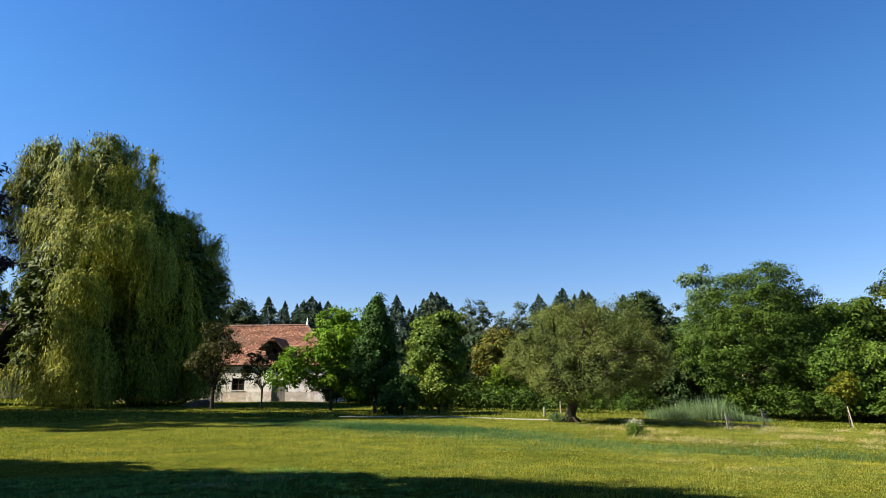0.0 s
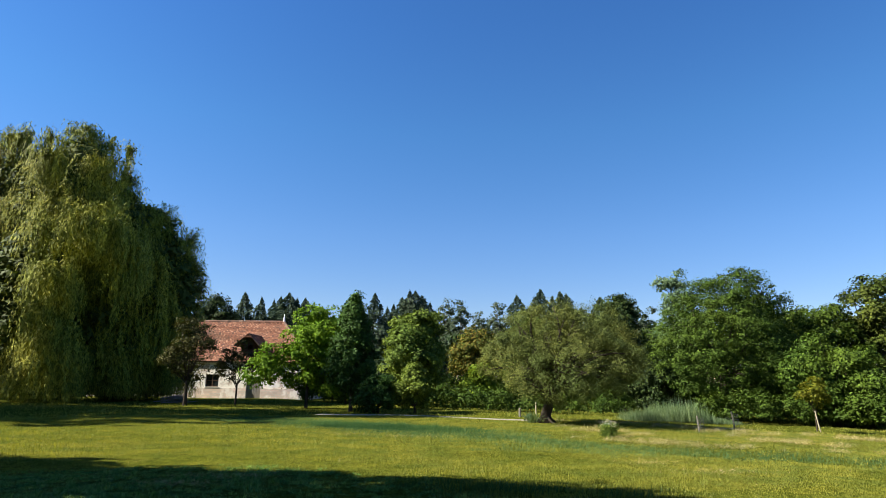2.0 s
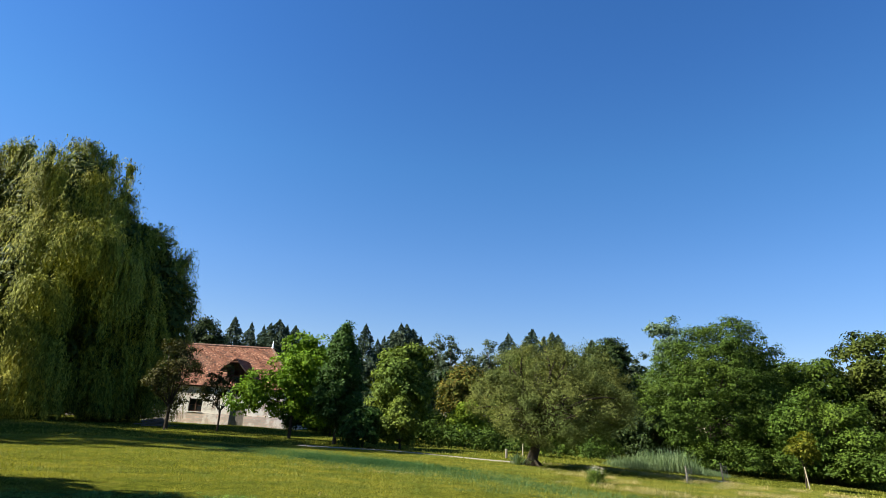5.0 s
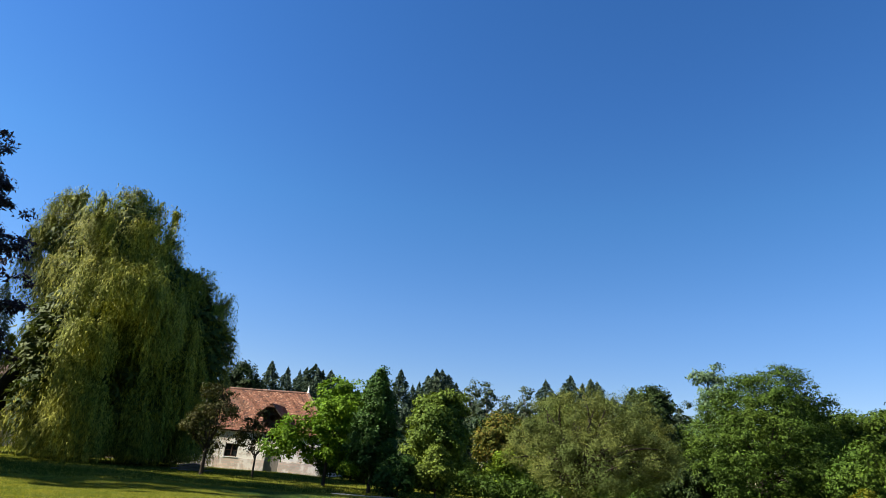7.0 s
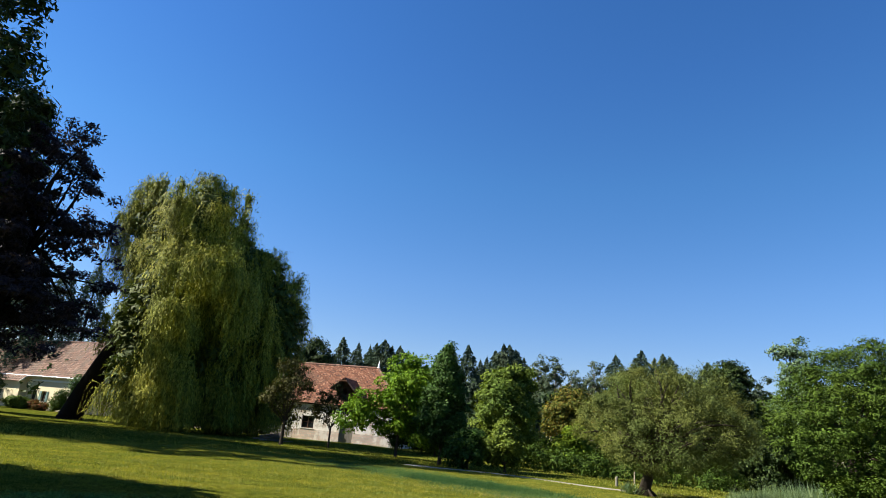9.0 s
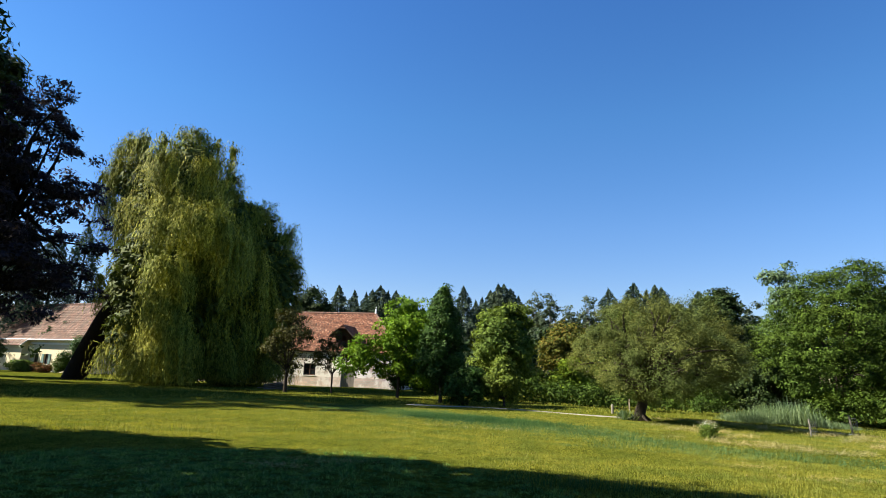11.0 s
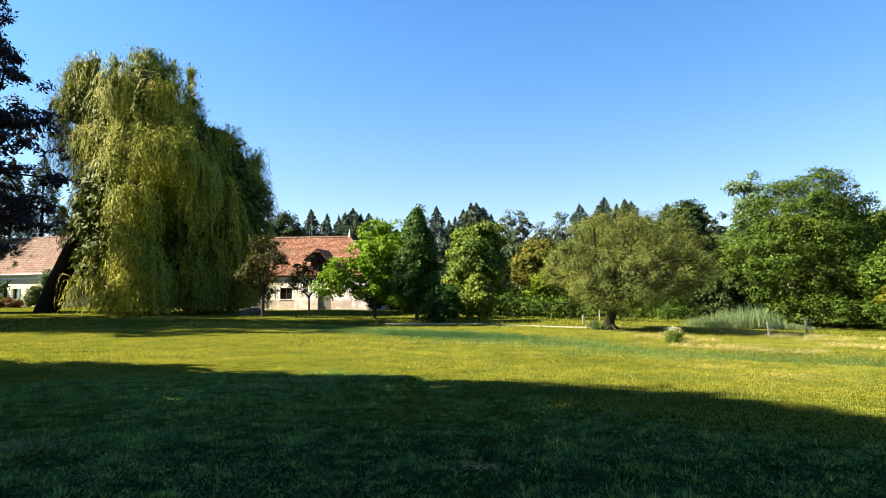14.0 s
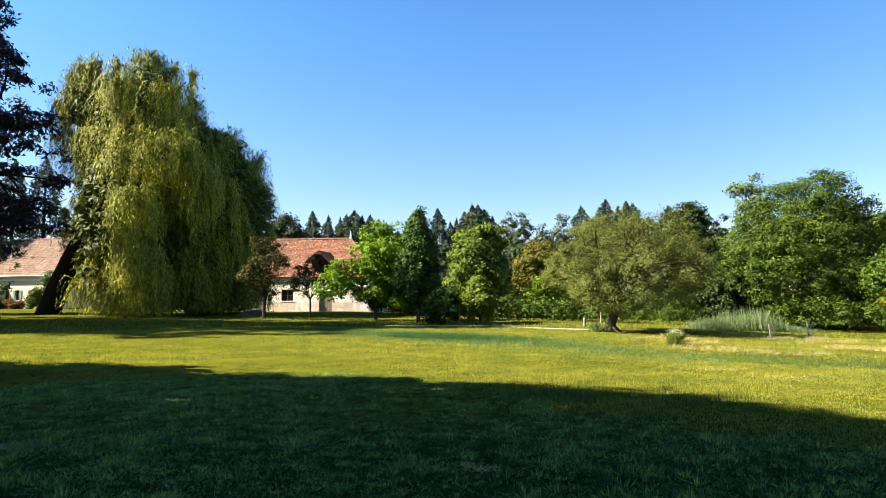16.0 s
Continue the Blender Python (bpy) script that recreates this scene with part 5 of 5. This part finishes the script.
def band_distance(x, y):
    d = np.full(len(x), 99.0)
    for px, py in BAND:
        d = np.minimum(d, np.hypot(x - px, y - py))
    return d


def shaded_lawn_edge(x, y):
    """How far the bluish lawn grass reaches: set along the trees' shade edge."""
    return 13.2 - 5.4 * smooth_step(-0.35, 0.45, np.arctan2(x, y))


def make_grass():
    rng = np.random.default_rng(201)
    # short lawn close by: tussocks whose blades spread outwards, low grass between them
    cx, cy = wedge(rng, 6400, 3.3, 13.6)
    keep = rng.random(len(cx)) < 1 - smooth_step(-0.5, 0.5, np.hypot(cx, cy) - shaded_lawn_edge(cx, cy))
    cx, cy = cx[keep], cy[keep]
    k = 0.55 * patch_value(cx, cy, 0.35, 1) + 0.45 * patch_value(cx, cy, 1.6, 11)
    n = 56
    size = np.repeat(rng.uniform(0.5, 1.3, len(cx)) * (0.55 + 0.9 * smooth_step(0.34, 0.68, k)), n)
    a, r = rng.uniform(0, 2 * math.pi, len(size)), np.abs(rng.normal(0, 0.075, len(size))) * (0.5 + size)
    x, y = np.repeat(cx, n) + np.cos(a) * r, np.repeat(cy, n) + np.sin(a) * r
    blades("lawn_grass", rng, x, y, rng.uniform(0.03, 0.085, len(x)) * size, rng.uniform(0.006, 0.013, len(x)), LAWN, "short green lawn grass in tussocks", 0.8, (0.05, 0.0), out=(a, r * 9))
    x, y = wedge(rng, 130000, 3.3, 13.6)
    keep = rng.random(len(x)) < 1 - smooth_step(-0.5, 0.5, np.hypot(x, y) - shaded_lawn_edge(x, y))
    x, y = x[keep], y[keep]
    blades("lawn_grass", rng, x, y, rng.uniform(0.018, 0.045, len(x)), rng.uniform(0.006, 0.013, len(x)), LAWN, "low grass between the tussocks", 1.3)
    for count, d1, w in [(6000, 7.5, 0.005), (6500, 11, 0.007)]:
        x, y = wedge(rng, count, 3.3, d1)
        k = patch_value(x, y, 0.5, 9) > rng.uniform(0.3, 0.8, len(x))
        x, y = x[k], y[k]
        blades("lawn_grass", rng, x, y, rng.uniform(0.04, 0.1, len(x)), rng.uniform(0.4, 1.0, len(x)) * w, PALE_GRASS, "scattered paler blades in the lawn", 1.7, bent=True)
    # meadow, growing coarser away from the lawn
    for count, d0, d1, low, high, w0, w1 in [(270000, 5.5, 16.5, 0.022, 0.06, 0.008, 0.016), (260000, 16, 31, 0.03, 0.075, 0.013, 0.027), (65000, 30, 60, 0.06, 0.13, 0.025, 0.05)]:
        x, y = wedge(rng, count, d0, d1)
        k = patch_value(x, y, 0.1 * d1, 2)
        keep = (rng.random(len(x)) < smooth_step(-0.6, 0.4, np.hypot(x, y) - shaded_lawn_edge(x, y)) * (0.78 + 0.3 * k)) & ((band_distance(x, y) > 1.3 * rng.random(len(x))) | (d0 > 20)) & ~on_path(x, y)
        x, y, k = x[keep], y[keep], k[keep]
        blades("meadow_grass", rng, x, y, rng.uniform(low, high, len(x)) * (0.65 + 0.65 * k), rng.uniform(w0, w1, len(x)), MEADOW, "sunlit yellow-green meadow grass", 1.0, (0.05, 0.0))
    # blue-green band of taller grass
    x, y = wedge(rng, 330000, 11, 31, -0.35, 0.86)
    bd = band_distance(x, y)
    keep = bd < (2.6 - 1.2 * smooth_step(2, 8, x)) * rng.random(len(x)) ** 0.45 * (0.55 + 0.9 * patch_value(x, y, 1.4, 14))
    keep &= rng.random(len(x)) < 1.0 - 0.45 * smooth_step(4, 10, x)
    x, y = x[keep], y[keep]
    blades("tall_grass", rng, x, y, rng.uniform(0.035, 0.1, len(x)), rng.uniform(0.012, 0.022, len(x)), BLUE_GRASS, "band of taller blue-green grass", 0.9)
    cx, cy = wedge(rng, 9000, 14, 31, -0.25, 0.5)
    keep = (band_distance(cx, cy) < 1.9 * rng.random(len(cx)) ** 0.6) & (rng.random(len(cx)) < (0.7 - 0.62 * smooth_step(0, 5, cx)) * smooth_step(0.4, 0.75, patch_value(cx, cy, 1.2, 15)))
    cx, cy = cx[keep], cy[keep]
    n = 36
    x, y = np.repeat(cx, n) + rng.normal(0, 0.13, n * len(cx)), np.repeat(cy, n) + rng.normal(0, 0.13, n * len(cx))
    blades("tall_grass", rng, x, y, rng.uniform(0.03, 0.1, len(x)) * np.repeat(rng.uniform(0.5, 1.3, len(cx)), n), rng.uniform(0.01, 0.02, len(x)), LUSH_GRASS, "lush dark green uncut grass in clumps", 0.9)
    # the lushest part of the band
    cx, cy = 0.5 + rng.normal(0, 1.3, 800), rng.normal(0, 0.5, 800)
    cy += 23.2 - 0.45 * (cx - 0.3)
    n = 30
    x, y = np.repeat(cx, n) + rng.normal(0, 0.12, n * len(cx)), np.repeat(cy, n) + rng.normal(0, 0.12, n * len(cx))
    blades("tall_grass", rng, x, y, rng.uniform(0.06, 0.2, len(x)) * np.repeat(rng.uniform(0.5, 1.3, len(cx)), n), rng.uniform(0.012, 0.024, len(x)), LUSH_GRASS, "lush patch of uncut deep green grass", 0.7)
    # straw lying where it was mown
    x, y = wedge(rng, 90000, 13, 30, 0.05, 0.86)
    k = patch_value(x, y, 1.6, 4)
    keep = (k > 0.66) & (band_distance(x, y) > 1.5) & (x > 5.0 + (y - 16) * 0.25) & (y > 15.5)
    x, y = x[keep], y[keep]
    blades("straw", rng, x, y, rng.uniform(0.12, 0.3, len(x)), rng.uniform(0.008, 0.018, len(x)), STRAW, "pale straw lying on the mown meadow", 2.6, lift=0.09)
    x, y = wedge(rng, 14000, 9, 26)
    k = patch_value(x, y, 1.1, 6)
    keep = k > 0.7
    x, y = x[keep], y[keep]
    blades("straw", rng, x, y, rng.uniform(0.04, 0.1, len(x)), rng.uniform(0.005, 0.01, len(x)), STRAW, "dry bleached grass in small patches", 1.6)
    # worn, bleached spots
    for cx, cy, r, n in [(-3.07, 10.35, 0.35, 420), (-2.45, 11.15, 0.4, 420), (-4.3, 6.2, 0.3, 380), (0.3, 5.7, 0.16, 160), (5.9, 13.1, 0.4, 300), (6.6, 11.6, 0.6, 420), (1.2, 19.4, 0.8, 420), (-1.0, 20.2, 0.9, 300)]:
        x, y = cx + rng.normal(0, r, n), cy + rng.normal(0, r * 0.4, n)
        blades("straw", rng, x, y, rng.uniform(0.05, 0.12, n), rng.uniform(0.006, 0.013, n), STRAW, "worn patch of bleached dry grass", 2.0, lift=0.06)
    x, y = 15.75 + rng.normal(0, 0.35, 160), 26.6 + rng.normal(0, 0.15, 160)
    ob = blades("daisies", rng, x, y, rng.uniform(0.05, 0.12, 160), rng.uniform(0.02, 0.04, 160), FLOWER, "small patch of white meadow flowers", 0.8)
    ob["category"] = "flowers"
    # dark tufts with seed stalks
    for cx, cy, r, n in [(1.7, 9.6, 0.45, 420), (3.8, 8.9, 0.32, 200), (0.8, 10.0, 0.28, 160), (2.35, 9.4, 0.25, 130)]:
        x, y = cx + rng.normal(0, r, n), cy + rng.normal(0, r * 0.35, n)
        blades("grass_tuft", rng, x, y, rng.uniform(0.06, 0.24, n), rng.uniform(0.006, 0.012, n), LUSH_GRASS, "tuft of tall uncut grass with seed stalks", 0.25, bent=True)


make_grass()


def make_reeds():
    rng = np.random.default_rng(211)
    n = 9000
    t = rng.random(n)
    x = 13.0 + 6.4 * t + rng.normal(0, 0.2, n)
    y = 31.2 + 1.1 * t + rng.normal(0, 0.55, n)
    h = np.interp(t, [0, 0.1, 0.45, 0.66, 0.72, 1], [0.28, 0.5, 0.86, 1.1, 0.45, 0.22]) * (0.6 + 0.75 * patch_value(x, y, 0.3, 7)) * rng.uniform(0.4, 1.25, n)
    ob = blades("reeds", rng, x, y, h, rng.uniform(0.012, 0.028, n), REED, "stand of blue-green reeds before the wood", 0.34, (-0.16, 0.0), True)
    ob["category"] = "reeds"


make_reeds()


def make_iris_clump():
    rng = np.random.default_rng(213)
    n = 260
    a, r = rng.uniform(0, 6.3, n), np.abs(rng.normal(0, 0.2, n))
    ob = blades("iris_clump", rng, 6.9 + np.cos(a) * r, 27.1 + np.sin(a) * r, rng.uniform(0.25, 0.6, n), rng.uniform(0.025, 0.045, n), REED, "clump of sword-leaved grey-green plants beside the pollard trunk", 0.3, (0, 0), True, out=(a, r * 2.2))
    ob["category"] = "plant"


make_iris_clump()


# ---- small things ----
def make_flower_bush():
    rng = np.random.default_rng(221)
    x, y = 7.55, 19.6
    bush = thing("flower_clump", pose(x, y, gz(x, y)), "clump of white-flowering yarrow in the meadow", "flowers")
    st = Shape()
    n = 48
    tips = []
    for _ in range(n):
        a, r = rng.uniform(0, 6.3), 0.22 * rng.random() ** 0.5
        top = (math.cos(a) * r * 1.25, math.sin(a) * r * 1.25, 0.47 - 2.6 * r * r + rng.normal(0, 0.05))
        tips.append(top)
        st.tube([(math.cos(a) * r * 0.6, math.sin(a) * r * 0.6, -0.03), top], [0.006, 0.004], 4)
    part("stems", st.mesh("stems", LAWN), bush)
    tips = np.array(tips)
    c = np.repeat(tips, 5, 0) + rng.normal(0, 0.035, (n * 5, 3)) * np.array([1, 1, 0.35])
    L = rng.uniform(0.022, 0.045, len(c))
    part("flowers", leaves_mesh("flowers", c, rng.normal(size=c.shape) * np.array([1, 1, 0.3]), rng.normal(size=c.shape) * 0.3 + np.array([0, 0, 1.0]), L, L * 0.9, FLOWER), bush, "flat white flower heads")["kind"] = "stuff"
    c = np.stack([rng.normal(0, 0.13, 1100), rng.normal(0, 0.13, 1100), rng.uniform(0.0, 0.36, 1100)], 1)
    L = rng.uniform(0.06, 0.13, len(c))
    part("leaves", leaves_mesh("leaves", c, rng.normal(size=c.shape) + np.array([0, 0, 0.7]), rng.normal(size=c.shape), L, L * 0.25, ASH), bush)


make_flower_bush()


def guarded_sapling(x, y, h, lean, seed):
    """A stake with a wire guard round a thin young tree."""
    rng = np.random.default_rng(seed)
    ob = thing("tree_guard", pose(x, y, gz(x, y)), "grey wire tree guard on a leaning wooden stake", "tree guard", "guards round young trees")
    part("stake", Shape().tube([(0, 0, -0.2), (lean * 0.5, 0, h * 0.5), (lean, 0, h)], [0.035, 0.033, 0.03], 6).mesh("stake", WOOD_GREY), ob, "grey wooden stake")
    s = Shape()
    r = 0.13
    for k in range(12):
        a = 2 * math.pi * k / 12
        s.tube([(r * math.cos(a) + 0.07, r * math.sin(a), 0.0), (r * math.cos(a) + 0.07 + lean * 0.4, r * math.sin(a), h * 0.86)], [0.003, 0.003], 4)
    for j in range(7):
        z = h * 0.86 * j / 6
        ring = [(r * math.cos(2 * math.pi * k / 12) + 0.07 + lean * 0.4 * j / 6, r * math.sin(2 * math.pi * k / 12), z) for k in range(13)]
        s.tube(ring, [0.003] * 13, 4)
    part("wire_mesh", s.mesh("wire_mesh", WIRE), ob, "tube of grey wire mesh")


guarded_sapling(12.9, 23.7, 0.62, -0.08, 1)
guarded_sapling(16.0, 26.3, 0.8, -0.14, 2)


def post(x, y, h, w, mat, label):
    s = Shape().tube([(0, 0, -0.2), (0, 0, h - 0.03), (0, 0, h)], [w, w, w * 0.6], 8)
    ob = new("wooden_post", s.mesh("wooden_post", mat, False))
    ob.matrix_world = pose(x, y, gz(x, y))
    tagged(ob, label, "post", "posts along the path")


post(7.5, 31.9, 0.45, 0.065, WOOD_GREY, "grey wooden post beside the path")
post(8.6, 32.8, 0.75, 0.035, WOOD_PALE, "thin pale wooden stake near the path")


def make_young_tree():
    x, y = 20.45, 27.0
    tree = broad_tree("young_tree", x, y, 2.6, oval(0, 0, 0.9, 2.7, 0.65, 6, 231), 0.03, YOUNG, "young staked tree with yellow-green leaves", 60, 34, 0.2, 0.12, seed=231, limbs=8)
    part("stake", Shape().tube([(0.12, -0.1, -0.2), (-0.08, -0.1, 0.95)], [0.03, 0.028], 7).mesh("stake", WOOD_PALE), tree, "pale leaning stake")


make_young_tree()


def make_brush_pile():
    rng = np.random.default_rng(241)
    x, y = -14.3, 46.0
    ob = thing("brush_pile", pose(x, y, gz(x, y)), "heap of cut grey branches beside the barn", "brush pile")
    for _ in range(16):
        a = rng.normal(0.2, 0.5)
        L = rng.uniform(0.8, 1.9)
        z = rng.uniform(0.05, 0.5)
        c = Vector((rng.normal(0, 0.4), rng.normal(0, 0.3), z))
        d = Vector((math.cos(a), math.sin(a) * 0.6, rng.uniform(-0.15, 0.35))) * L * 0.5
        lo = c - d
        lo.z = max(lo.z, 0.03)
        part("branch", Shape().tube([lo, c, c + d], [0.045, 0.04, 0.015], 6).mesh("branch", BARK_GREY), ob)


make_brush_pile()
